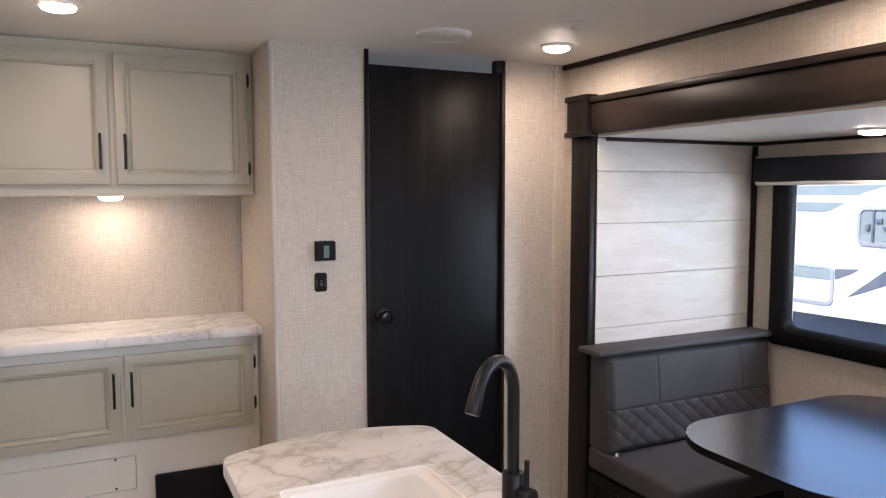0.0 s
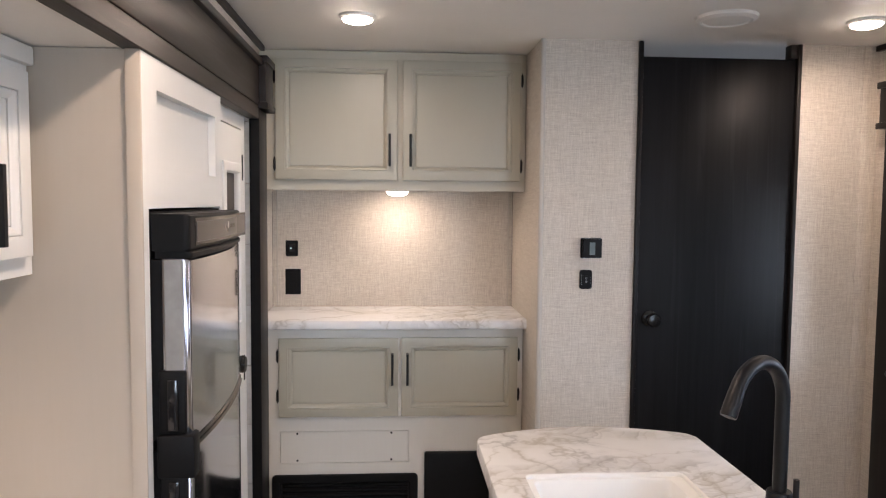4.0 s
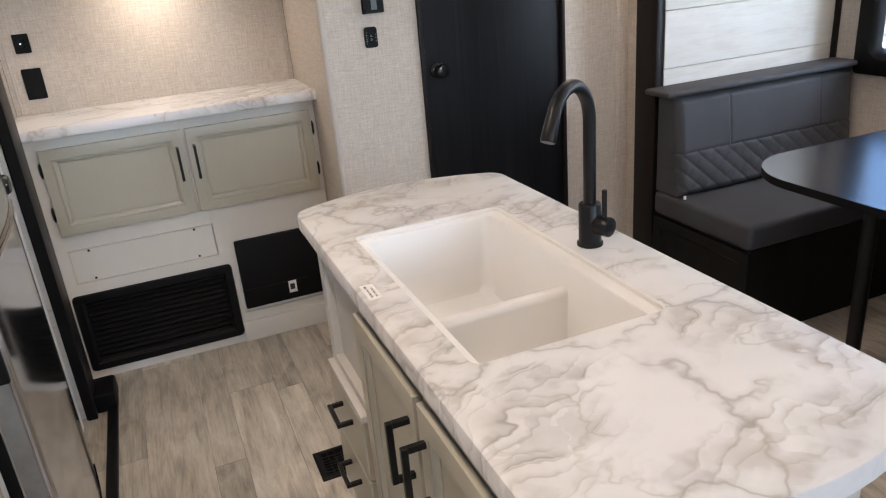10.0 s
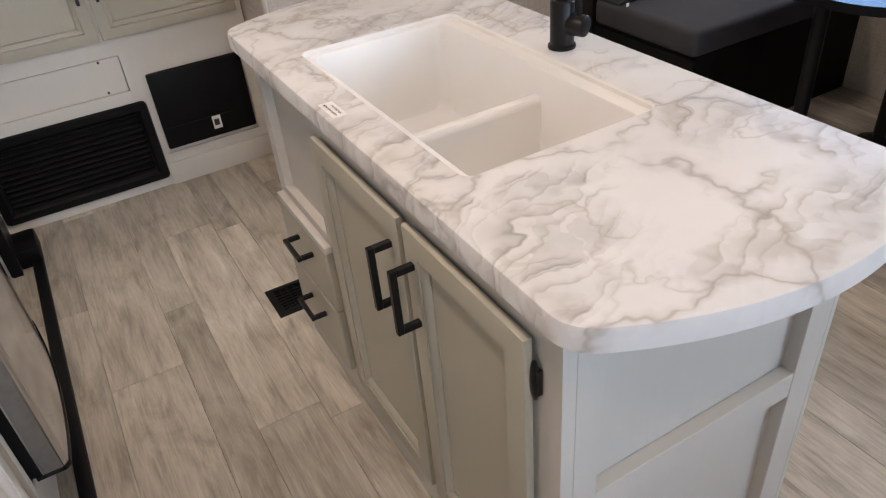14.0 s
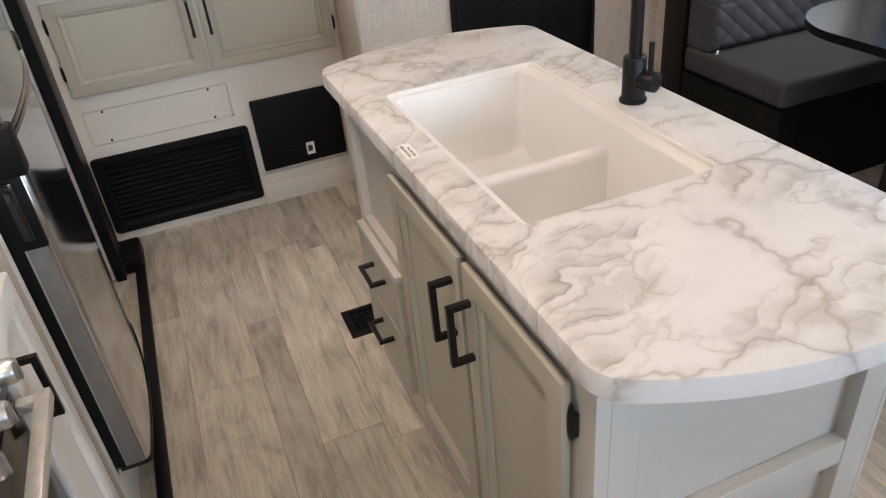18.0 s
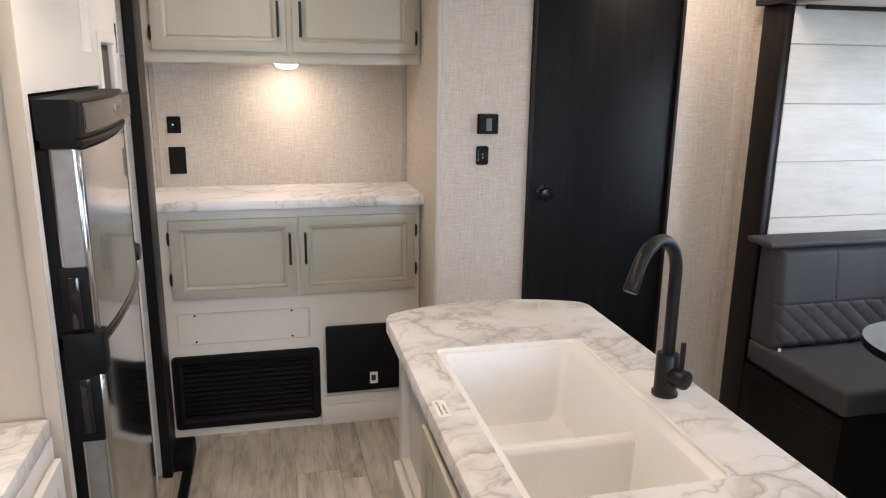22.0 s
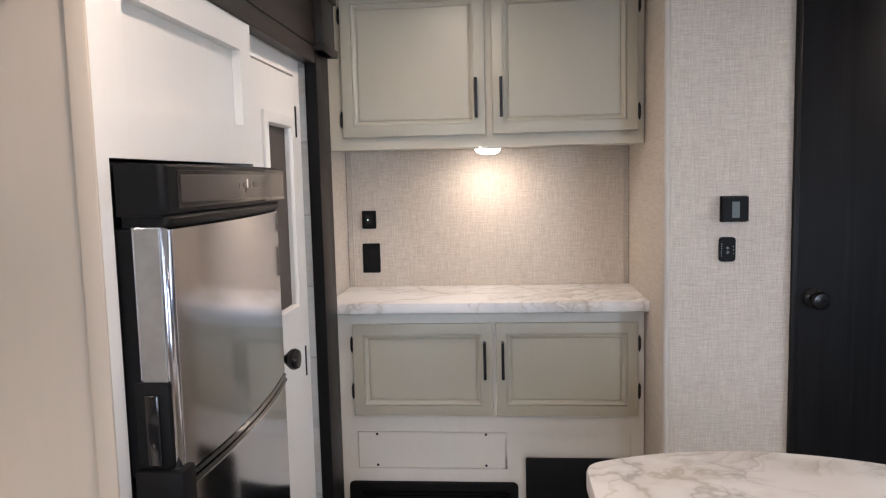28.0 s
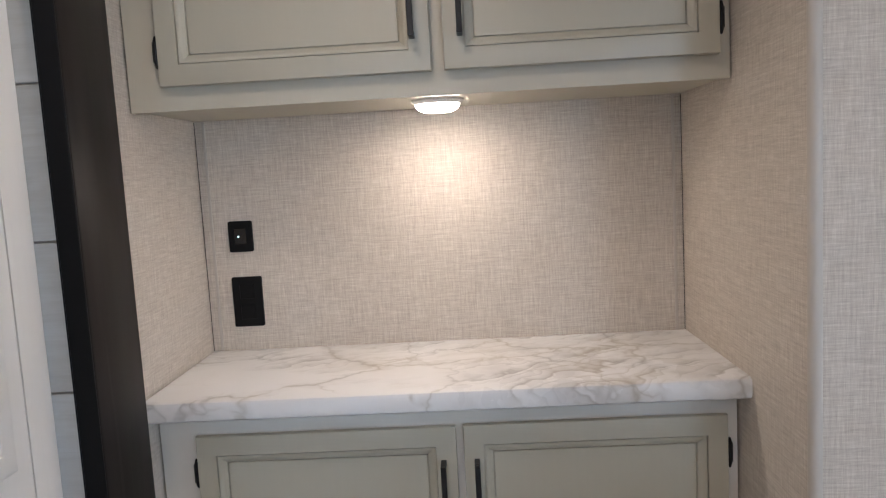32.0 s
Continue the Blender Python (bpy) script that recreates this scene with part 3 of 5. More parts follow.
# short return wall between the pantry and the slide frame
short = thing("wall_shiplap_return", "narrow strip of whitewashed shiplap beside the pantry", "wall", kind="structure")
part("backing", box(-0.53, -0.4265, 2.7145, 2.74, 0, H_SLIDE), BEIGE, short)
for q in range(8):
    b = part("board", box(-0.11, 0.11, -0.045, 0.045, -0.0045, 0.0045, 0.001, 1), SHIPLAP, short)
    b.matrix_basis = Matrix(((0, 1, 0, -0.4755), (0, 0, 1, 2.7095), (1, 0, 0, 0.115 + q * 0.2235), (0, 0, 0, 1)))

# dark corner strips in the dinette slide
structure("trim_slide_corner", box(X_OUT - 0.02, X_OUT, 2.480, 2.50, 0.85, H_SLIDE - 0.018, 0.002), POST, "dark corner strip", "trim")
structure("trim_slide_top", box(XR + 0.05, X_OUT, 2.482, 2.50, H_SLIDE - 0.016, H_SLIDE, 0.002), TRIM, "dark strip under the slide ceiling", "trim")
structure("trim_slide_side", box(X_OUT - 0.018, X_OUT, -0.5, 2.481, H_SLIDE - 0.016, H_SLIDE, 0.002), TRIM, "dark strip under the slide ceiling", "trim")


def slide_frame(name, label, face, inner, y_far, y_near, z_lo, z_hi, out):
    """Beam, post and bracket round a slide opening. face: x of the boards' face, inner: x of their back."""
    t = thing(name, label, "slide frame")
    a, b = min(face, inner), max(face, inner)
    s = 1 if face > inner else -1
    part("post", box(a, b, y_near, y_far, 0, z_lo, 0.003), POST, t)
    part("beam", box(a, b, -0.9, y_near - 0.002, z_lo + 0.012, z_hi - 0.012, 0.003), TRIM, t)
    f2 = face + s * 0.014
    part("beam_cap", box(min(inner, f2), max(inner, f2), -0.9, y_near - 0.004, z_hi - 0.0115, z_hi + 0.012, 0.003), TRIM, t)
    g = face + s * 0.024
    lo, hi = min(g, inner), max(g, inner)
    bm = box(lo, hi, y_near - 0.004, y_far + 0.004, z_lo + 0.001, z_hi + 0.02, 0.004)
    add_box(bm, lo - 0.008, hi + 0.008, y_near - 0.012, y_far + 0.012, z_lo + 0.001, z_lo + 0.024, 0.003)
    add_box(bm, lo - 0.008, hi + 0.008, y_near - 0.012, y_far + 0.012, z_hi + 0.0, z_hi + 0.024, 0.003)
    part("bracket", bm, POST, t)
    r = inner + out
    part("seal", box(min(inner, r), max(inner, r), y_near + 0.002, y_near + 0.03, 0.0, z_lo, 0.002), BLACKPL, t, "black rubber seal")
    return t


slide_frame("dinette_slide_frame", "dark-stained beam and post framing the dinette", 1.922, 1.949, 2.635, 2.503, 1.79, 1.94, 0.022)
left_frame = slide_frame("kitchen_slide_frame", "dark-stained beam and post framing the kitchen slide", -0.392, -0.424, 2.842, 2.694, 1.835, 2.0, -0.006)
part("beam_lip", box(-0.434, -0.394, -0.9, 2.689, 1.799, 1.8465, 0.002, 1), TRIM, left_frame)
part("floor_rail", box(-0.357, -0.321, -1.0, 2.80, 0.0005, 0.022, 0.005), BLACKPL, left_frame, "black floor seal rail")
part("seal_strip", box(-0.4238, -0.3925, 2.6895, 2.6935, 0.0, 1.83, 0.001, 1), BLACKPL, left_frame, "black rubber seal")
part("foot", box(-0.420, -0.320, 2.72, 2.875, 0.0, 0.075, 0.012), BLACKPL, left_frame, "black plastic foot")


# ---- hutch in the alcove ----
def bar_handle(parent, x, y, z0, z1, w=0.010, stand=0.028, horizontal=False):
    """A square bar handle in front of a face at y."""
    bm = bm_new()
    if horizontal:
        add_box(bm, z0, z1, y - stand - w, y - stand, x - w / 2, x + w / 2, 0.0012, 1)
        for q in (z0, z1 - w):
            add_box(bm, q, q + w, y - stand, y, x - w / 2, x + w / 2, 0.001, 1)
    else:
        add_box(bm, x - w / 2, x + w / 2, y - stand - w, y - stand, z0, z1, 0.0012, 1)
        for q in (z0, z1 - w):
            add_box(bm, x - w / 2, x + w / 2, y - stand, y, q, q + w, 0.001, 1)
    return part("handle", bm, BLACK, parent, "black square bar handle")


def hinge(parent, x, y, z, w=0.011, h=0.060):
    bm = bm_new()
    g = bmesh.ops.create_uvsphere(bm, u_segments=12, v_segments=8, radius=1.0)
    bmesh.ops.transform(bm, matrix=Matrix.Translation((x, y, z)) @ Matrix.Diagonal((w / 2, 0.006, h / 2, 1)), verts=g["verts"])
    add_box(bm, x - w * 0.5, x + w * 0.5, y - 0.002, y + 0.006, z - h * 0.3, z + h * 0.3)
    return part("hinge", bm, BLACK, parent, "small black hinge")


def cabinet_door(parent, x0, x1, z0, z1, y, mat, rail=0.037, thick=0.021, name="door"):
    """A framed door: flat rails, a hollow moulding and a sunk panel, and a lip that leaves a shadow gap at its frame."""
    f = y - thick
    d = part(name, nested(x0, x1, z0, z1, [(0.011, y), (0.011, y - 0.0075), (0, y - 0.008), (0, f + 0.003), (0.001, f + 0.001), (0.004, f), (rail, f), (rail + 0.0004, f + 0.0070), (rail + 0.0020, f + 0.0070), (rail + 0.0024, f + 0.0022),
                                           (rail + 0.0050, f + 0.0026), (rail + 0.0110, f + 0.0078), (rail + 0.0165, f + 0.0112), (rail + 0.0168, f + 0.0165), (rail + 0.022, f + 0.0170)]), mat, parent)
    part("panel", box(x0 + rail + 0.0188, x1 - rail - 0.0188, f + 0.0126, f + 0.0190, z0 + rail + 0.0188, z1 - rail - 0.0188, 0.001, 1), mat, d)
    return d


def ring_frame(parent, x0, x1, z0, z1, y, depth, openings, mat, name="face_frame"):
    """A flat face frame made of bars round its openings (x0, x1, z0, z1)."""
    xs = sorted({x0, x1, *[v for o in openings for v in o[:2]]})
    zs = sorted({z0, z1, *[v for o in openings for v in o[2:]]})
    bm = bm_new()
    def solid_at(x, z):
        return not any(o[0] < x < o[1] and o[2] < z < o[3] for o in openings)
    for a, b in zip(xs, xs[1:]):
        run = None
        for c, d in zip(zs, zs[1:]):
            if solid_at((a + b) / 2, (c + d) / 2):
                run = [run[0], d] if run else [c, d]
            elif run:
                add_box(bm, a, b, y, y + depth, *run)
                run = None
        if run:
            add_box(bm, a, b, y, y + depth, *run)
    bmesh.ops.remove_doubles(bm, verts=bm.verts, dist=1e-5)
    return part(name, bm, mat, parent)


UP = thing("upper_hutch_cabinet", "putty-coloured two-door overhead cabinet with black bar handles", "cabinet")
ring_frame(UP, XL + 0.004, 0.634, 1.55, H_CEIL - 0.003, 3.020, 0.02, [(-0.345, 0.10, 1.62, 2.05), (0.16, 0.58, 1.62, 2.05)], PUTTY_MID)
bm = bm_new()
add_box(bm, XL + 0.004, 0.634, 3.0405, Y_BACK - 0.003, 1.555, 1.571)
add_box(bm, -0.36, 0.60, 3.06, 3.07, 1.572, 2.10)
part("body", bm, PUTTY_MID, UP)
dl = cabinet_door(UP, -0.385, 0.105, 1.592, 2.076, 3.0195, PUTTY)
dr = cabinet_door(UP, 0.128, 0.611, 1.592, 2.076, 3.0195, PUTTY)
bar_handle(dl, 0.074, 2.9985, 1.648, 1.778)
bar_handle(dr, 0.158, 2.9985, 1.648, 1.778)
for d, x in ((dl, -0.391), (dr, 0.617)):
    for z in (1.655, 2.005):
        hinge(d, x, 3.012, z)

puck = thing("under_cabinet_light", "round white puck light glowing under the cabinet", "light")
part("ring", lathe([(0.0, 0.0), (0.052, 0.0), (0.052, -0.004), (0.046, -0.009)], 32, (0.107, 3.15, 1.5545)), LENS_WHITE, puck)
part("lens", lathe([(0.0455, -0.0085), (0.040, -0.018), (0.028, -0.024), (0.0, -0.026)], 32, (0.107, 3.15, 1.5545)), LAMP, puck)


def lamp_light(name, at, power, size=0.05, spread=175):
    l = new(name, bpy.data.lights.new(name, "AREA"))
    l.data.shape, l.data.size, l.data.energy, l.data.color = "DISK", size, power, (1.0, 0.80, 0.63)
    l.data.spread = radians(spread)
    l.matrix_world = look(at, (at[0], at[1], at[2] - 1))
    return l


lamp_light("under_cabinet_glow", (0.107, 3.15, 1.526), 0.40, 0.06, 180)

LOW = thing("hutch_base_cabinet", "putty-coloured hutch base with two doors above vents", "cabinet")
Y_F = 3.008
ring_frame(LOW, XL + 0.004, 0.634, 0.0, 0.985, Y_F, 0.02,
           [(-0.34, 0.09, 0.65, 0.91), (0.15, 0.58, 0.65, 0.91), (-0.375, 0.158, 0.413, 0.549), (0.216, 0.590, 0.13, 0.549), (-0.38, 0.17, 0.075, 0.335)], LIT_BASE_FRAME)
part("body", box(XL + 0.004, 0.634, Y_F + 0.045, Y_BACK - 0.003, 0.0, 0.985), LIT_BASE_FRAME, LOW)
ll = cabinet_door(LOW, -0.377, 0.113, 0.614, 0.943, Y_F - 0.0005, PUTTY)
lr = cabinet_door(LOW, 0.126, 0.611, 0.614, 0.944, Y_F - 0.0005, PUTTY)
bar_handle(ll, 0.088, Y_F - 0.0215, 0.753, 0.881)
bar_handle(lr, 0.150, Y_F - 0.0215, 0.753, 0.881)
for d, x in ((ll, -0.383), (lr, 0.617)):
    for z in (0.70, 0.868):
        hinge(d, x, Y_F - 0.008, z)
blank = part("blank_panel", box(-0.3735, 0.1548, Y_F + 0.005, Y_F + 0.012, 0.4142, 0.5455), LIT_BASE_FRAME, LOW, "pale screwed blanking panel")
for x in (-0.305, 0.085):
    for z in (0.424, 0.538):
        part("screw", cyl((x, Y_F + 0.0038, z), (0, -1, 0), 0.0045, 0.003, 10), BLACK, blank)
part("recess_panel", box(0.214, 0.592, Y_F + 0.009, Y_F + 0.018, 0.128, 0.551), LIT_BASE_FRAME, LOW)
part("kick_board", box(0.20, 0.634, Y_F - 0.012, Y_F - 0.0005, 0.0, 0.092, 0.002), LIT_BASE_FRAME, LOW)

# louvred intake below the left door
vent = thing("louvred_vent_panel", "black plastic louvred air intake set in the hutch base", "vent")
bmv = nested(-0.410, 0.197, 0.036, 0.366, [(0.0, Y_F - 0.0005), (0.0, Y_F - 0.008), (0.004, Y_F - 0.013), (0.030, Y_F - 0.013), (0.040, Y_F - 0.004), (0.041, Y_F + 0.012)], back=False)
es = [e for e in bmv.edges if abs(e.verts[0].co.y - e.verts[1].co.y) > 1e-4 and max(v.co.y for v in e.verts) < Y_F + 0.001 and
      (min(abs(v.co.x + 0.410) for v in e.verts) < 0.006 or min(abs(v.co.x - 0.197) for v in e.verts) < 0.006)]
bmesh.ops.bevel(bmv, geom=es, offset=0.018, segments=4, profile=0.5, affect="EDGES", clamp_overlap=True)
part("frame", bmv, BLACKPL, vent)
part("backing", box(-0.385, 0.172, Y_F + 0.013, Y_F + 0.017, 0.06, 0.34), BLACKPL, vent)
for q in range(12):
    zc = 0.082 + q * 0.0218
    b = box(-0.368, 0.155, -0.007, 0.007, -0.0022, 0.0022, 0.0012, 1)
    bmesh.ops.transform(b, matrix=Matrix.Translation((0, Y_F + 0.002, zc)) @ Matrix.Rotation(radians(38), 4, "X"), verts=b.verts)
    part("slat", b, BLACKPL, vent)

# black converter box with its sticker
conv = thing("power_centre", "black fuse and converter panel with a small white sticker", "power panel")
part("body", box(0.224, 0.582, Y_F - 0.016, Y_F + 0.008, 0.150, 0.456, 0.006), BLACKPL, conv)
part("door_seam", box(0.236, 0.500, Y_F - 0.0168, Y_F - 0.0155, 0.236, 0.2375), BLACK, conv)
st = part("sticker", box(0.412, 0.446, Y_F - 0.0172, Y_F - 0.0158, 0.182, 0.236), PAPER, conv, "white sticker with a dark mark")
part("sticker_mark", box(0.418, 0.438, Y_F - 0.0178, Y_F - 0.0171, 0.196, 0.222), INK, st)

# hutch counter: laminate slab with a rolled front edge
bm = bm_new()
prof = [(2.952, 0.985), (2.945, 0.989), (2.943, 0.996), (2.943, 1.016), (2.946, 1.022), (2.953, 1.025), (Y_BACK - 0.002, 1.025), (Y_BACK - 0.002, 0.985)]
rings = [[bm.verts.new((x, y, z)) for y, z in prof] for x in (XL + 0.003, 0.641)]
n = len(prof)
for k in range(n):
    bm.faces.new((rings[0][k], rings[0][(k + 1) % n], rings[1][(k + 1) % n], rings[1][k]))
bm.faces.new(rings[0])
bm.faces.new(rings[1][::-1])
bmesh.ops.translate(bm, verts=[v for v in bm.verts if v.co.x > 0.6 and v.co.y > 2.99], vec=(-0.004, 0, 0))
solid("hutch_countertop", bm, MARBLE, "white marble-look laminate countertop with grey veins", "countertop")

# sockets and wall controls
def wall_plate(name, label, category, x0, x1, z0, z1, y, kind_of):
    t = thing(name, label, category)
    part("plate", tablet(x0, x1, z0, z1, y - 0.007, y - 0.0003, 0.010 if kind_of == "keypad" else 0.004), BLACKPL, t)
    cx, cz = (x0 + x1) / 2, (z0 + z1) / 2
    if kind_of == "socket":
        for s in (-0.024, 0.024):
            part("outlet", box(cx - 0.017, cx + 0.017, y - 0.0085, y - 0.0065, cz + s - 0.017, cz + s + 0.017, 0.001, 1), BLACKPL, t)
    elif kind_of == "usb":
        part("port", box(cx - 0.014, cx + 0.014, y - 0.0085, y - 0.0065, cz - 0.018, cz + 0.018, 0.001, 1), GLOSSBLK, t)
        part("indicator", cyl((cx - 0.004, y - 0.009, cz), (0, -1, 0), 0.0022, 0.002, 10), make_glow("indicator_light", (0.6, 0.9, 0.8), 1.2), t)
    elif kind_of == "thermostat":
        part("body", box(x0 + 0.004, x1 - 0.001, y - 0.022, y - 0.0068, z0 + 0.002, z1 - 0.002, 0.002), BLACKPL, t)
        part("bezel", box(x0 + 0.0044, x1 - 0.0016, y - 0.0236, y - 0.0222, z0 + 0.0024, z1 - 0.0024, 0.0004, 1), CHROME, t, "thin dark silver edge")
        part("front", box(x0 + 0.005, x1 - 0.0022, y - 0.0250, y - 0.0238, z0 + 0.003, z1 - 0.003, 0.0005, 1), BLACKPL, t)
        part("display", box(cx - 0.010, cx + 0.011, y - 0.0258, y - 0.0246, cz - 0.025, cz + 0.022), make_plain("lcd_grey", (0.13, 0.16, 0.165), 0.5, spec=0.3), t, "pale grey display")
    else:
        part("keypad", tablet(x0 + 0.013, x1 - 0.013, z0 + 0.020, z1 - 0.020, y - 0.0105, y - 0.0068, 0.003), BLACKPL, t)
        for s in (-0.008, 0.005):
            b = box(-0.0032, 0.0032, y - 0.0118, y - 0.0102, -0.0032, 0.0032)
            bmesh.ops.transform(b, matrix=Matrix.Translation((cx, 0, cz + s)) @ Matrix.Rotation(radians(45), 4, "Y"), verts=b.verts)
            key = part("button", b, RVFRAME, t, "diamond-shaped outlined button")
            g = box(-0.0020, 0.0020, y - 0.0124, y - 0.0112, -0.0020, 0.0020)
            bmesh.ops.transform(g, matrix=Matrix.Translation((cx, 0, cz + s)) @ Matrix.Rotation(radians(45), 4, "Y"), verts=g.verts)
            part("button_face", g, BLACKPL, key)
        for q in range(6):
            part("mark", box(x0 + 0.0055, x0 + 0.0085, y - 0.0076, y - 0.0068, z0 + 0.016 + q * 0.0072, z0 + 0.0182 + q * 0.0072), RVFRAME, t)
        for q in range(3):
            part("mark", box(x1 - 0.0075, x1 - 0.0055, y - 0.0076, y - 0.0068, z0 + 0.022 + q * 0.011, z0 + 0.0245 + q * 0.011), RVFRAME, t)
    return t


wall_plate("wall_socket", "black double wall socket above the hutch counter", "socket", -0.397, -0.328, 1.081, 1.197, Y_BACK, "socket")
wall_plate("usb_socket", "small black charging socket with a tiny light", "socket", -0.395, -0.340, 1.255, 1.326, Y_BACK, "usb")
wall_plate("thermostat", "square black wall thermostat with grey display", "thermostat", 0.799, 0.877, 1.298, 1.375, Y_DOOR, "thermostat")
wall_plate("fan_control", "small black wall keypad with two buttons", "switch", 0.797, 0.845, 1.180, 1.253, Y_DOOR, "keypad")

# ---- dark door ----
structure("door_trim_left", box(1.006, 1.022, Y_DOOR - 0.012, Y_DOOR + 0.036, 0, H_CEIL - 0.002, 0.002), POST, "dark door jamb strip", "trim")
structure("door_trim_right", box(1.621, 1.636, Y_DOOR - 0.012, Y_DOOR + 0.036, 0, H_CEIL - 0.002, 0.002), POST, "dark door jamb strip", "trim")
structure("door_stop_block", box(1.592, 1.6208, Y_DOOR - 0.010, Y_DOOR + 0.034, 2.06, H_CEIL - 0.003, 0.003), POST, "dark block at the top of the jamb", "trim")
door = thing("dark_door", "closed dark-stained flat wooden door with black knob", "door")
part("leaf", box(1.0235, 1.6195, Y_DOOR + 0.004, Y_DOOR + 0.030, 0.012, 2.058, 0.0015), DARK, door)
part("knob", lathe([(0.031, 0.0), (0.031, 0.006), (0.024, 0.010), (0.011, 0.013), (0.010, 0.028), (0.018, 0.034), (0.026, 0.044), (0.027, 0.054), (0.022, 0.063), (0.0, 0.066)], 28,
                          (1.075, Y_DOOR + 0.0045, 1.066), (0, -1, 0)), KNOB, door, "round black door knob")

# ---- ceiling fixtures ----
def ceiling_puck(x, y, z, power):
    t = thing("ceiling_light", "round white recessed ceiling light, switched on", "light", group="ceiling lights")
    part("ring", lathe([(0.0, 0.0), (0.062, 0.0), (0.060, -0.006), (0.050, -0.012)], 32, (x, y, z - 0.0002)), LENS_WHITE, t)
    part("lens", lathe([(0.0495, -0.0118), (0.046, -0.018), (0.030, -0.024), (0.0, -0.026)], 32, (x, y, z - 0.0002)), LAMP, t)
    lamp_light("ceiling_glow", (x, y, z - 0.030), power, 0.09)
    return t


for x, y, p in ((-0.03, 2.46, 0.85), (1.645, 2.355, 1.5), (-0.03, 1.25, 2.4), (1.70, 1.25, 0.9), (-0.03, 0.05, 1.7), (1.70, 0.05, 1.3), (0.80, -1.2, 1.0)):
    ceiling_puck(x, y, H_CEIL, p)
ceiling_puck(2.60, 1.73, H_SLIDE, 0.9)

speaker = thing("ceiling_speaker", "round white ceiling speaker grille", "speaker")
part("ring", lathe([(0.0, 0.0), (0.098, 0.0), (0.096, -0.010), (0.080, -0.016), (0.076, -0.012)], 40, (1.168, 2.352, H_CEIL - 0.0002)), LENS_WHITE, speaker)
part("grille", lathe([(0.0765, -0.0115), (0.05, -0.016), (0.0, -0.018)], 40, (1.168, 2.352, H_CEIL - 0.0002)), LENS_WHITE, speaker)
plate = thing("ceiling_vent_plate", "flat round white ceiling plate", "ceiling plate")
part("plate", lathe([(0.0, 0.0), (0.10, 0.0), (0.098, -0.004), (0.07, -0.006), (0.0, -0.007)], 40, (1.48, 2.06, H_CEIL - 0.0002)), LENS_WHITE, plate)
part("boss", lathe([(0.0, -0.0068), (0.018, -0.0068), (0.016, -0.011), (0.0, -0.012)], 20, (1.51, 2.05, H_CEIL - 0.0002)), LENS_WHITE, plate)


# ---- island ----
def island_outline(grow=0.0):
    """The worktop's edge: straight sides, bowed ends, round corners."""
    x0, x1, mid = 0.313, 0.914, 0.6135
    low = 0.64
    pts = [(x0, 1.84), (x0, 1.3), (x0, 0.72)]
    for k in range(9):
        x = x0 + (x1 - x0) * k / 8
        pts.append((x, 0.546 + 0.92 * (x - low) ** 2))
    pts += [(x1, 0.70), (x1, 1.3), (x1, 1.84)]
    for k in range(9):
        x = x1 - (x1 - x0) * k / 8
        pts.append((x, 1.995 - 0.85 * (x - mid) ** 2))
    for _ in range(3):
        out = []
        for (ax, ay), (bx, by) in zip(pts, pts[1:] + pts[:1]):
            out += [(ax * 0.75 + bx * 0.25, ay * 0.75 + by * 0.25), (ax * 0.25 + bx * 0.75, ay * 0.25 + by * 0.75)]
        pts = out
    n = len(pts)
    res = []
    for k in range(n):
        tx, ty = pts[(k + 1) % n][0] - pts[k - 1][0], pts[(k + 1) % n][1] - pts[k - 1][1]
        l = math.hypot(tx, ty)
        res.append((pts[k][0] + grow * ty / l, pts[k][1] - grow * tx / l))
    return res


SX0, SX1, SY0, SY1 = 0.398, 0.766, 0.985, 1.640
TOP = 0.88
bm = bm_new()
outer = [(-0.006, TOP - 0.040), (0.0, TOP - 0.037), (0.0, TOP - 0.007), (-0.002, TOP - 0.002), (-0.007, TOP)]
rings = [[bm.verts.new((x, y, z)) for x, y in island_outline(g)] for g, z in outer]
hole = [[bm.verts.new((x, y, z)) for x, y in rounded_rect(SX0 - g, SX1 + g, SY0 - g, SY1 + g, 0.018 + g)] for g, z in ((0.003, TOP), (0.0, TOP - 0.003), (0.0, TOP - 0.040))]
for rr in (rings, hole):
    for a, b in zip(rr, rr[1:]):
        n = len(a)
        for k in range(n):
            bm.faces.new((a[k], a[(k + 1) % n], b[(k + 1) % n], b[k]))
for ring_a, ring_b in ((rings[-1], hole[0]), (rings[0], hole[-1])):
    edges = []
    for rg in (ring_a, ring_b):
        for k in range(len(rg)):
            edges.append(bm.edges.get((rg[k], rg[(k + 1) % len(rg)])))
    bmesh.ops.triangle_fill(bm, use_beauty=True, edges=edges)
worktop = solid("island_worktop", bm, MARBLE, "white marble-look laminate island worktop with bowed ends", "countertop")

worktop.data.materials.append(EDGE)
for p in worktop.data.polygons:
    if abs(p.normal.z) < 0.9 and SX0 - 0.01 < p.center.x < SX1 + 0.01 and SY0 - 0.01 < p.center.y < SY1 + 0.01:
        p.material_index = 1

# double bowl sink under the cut-out
sink = thing("double_bowl_sink", "white double-bowl kitchen sink set into the island", "sink")
RIM = TOP - 0.010


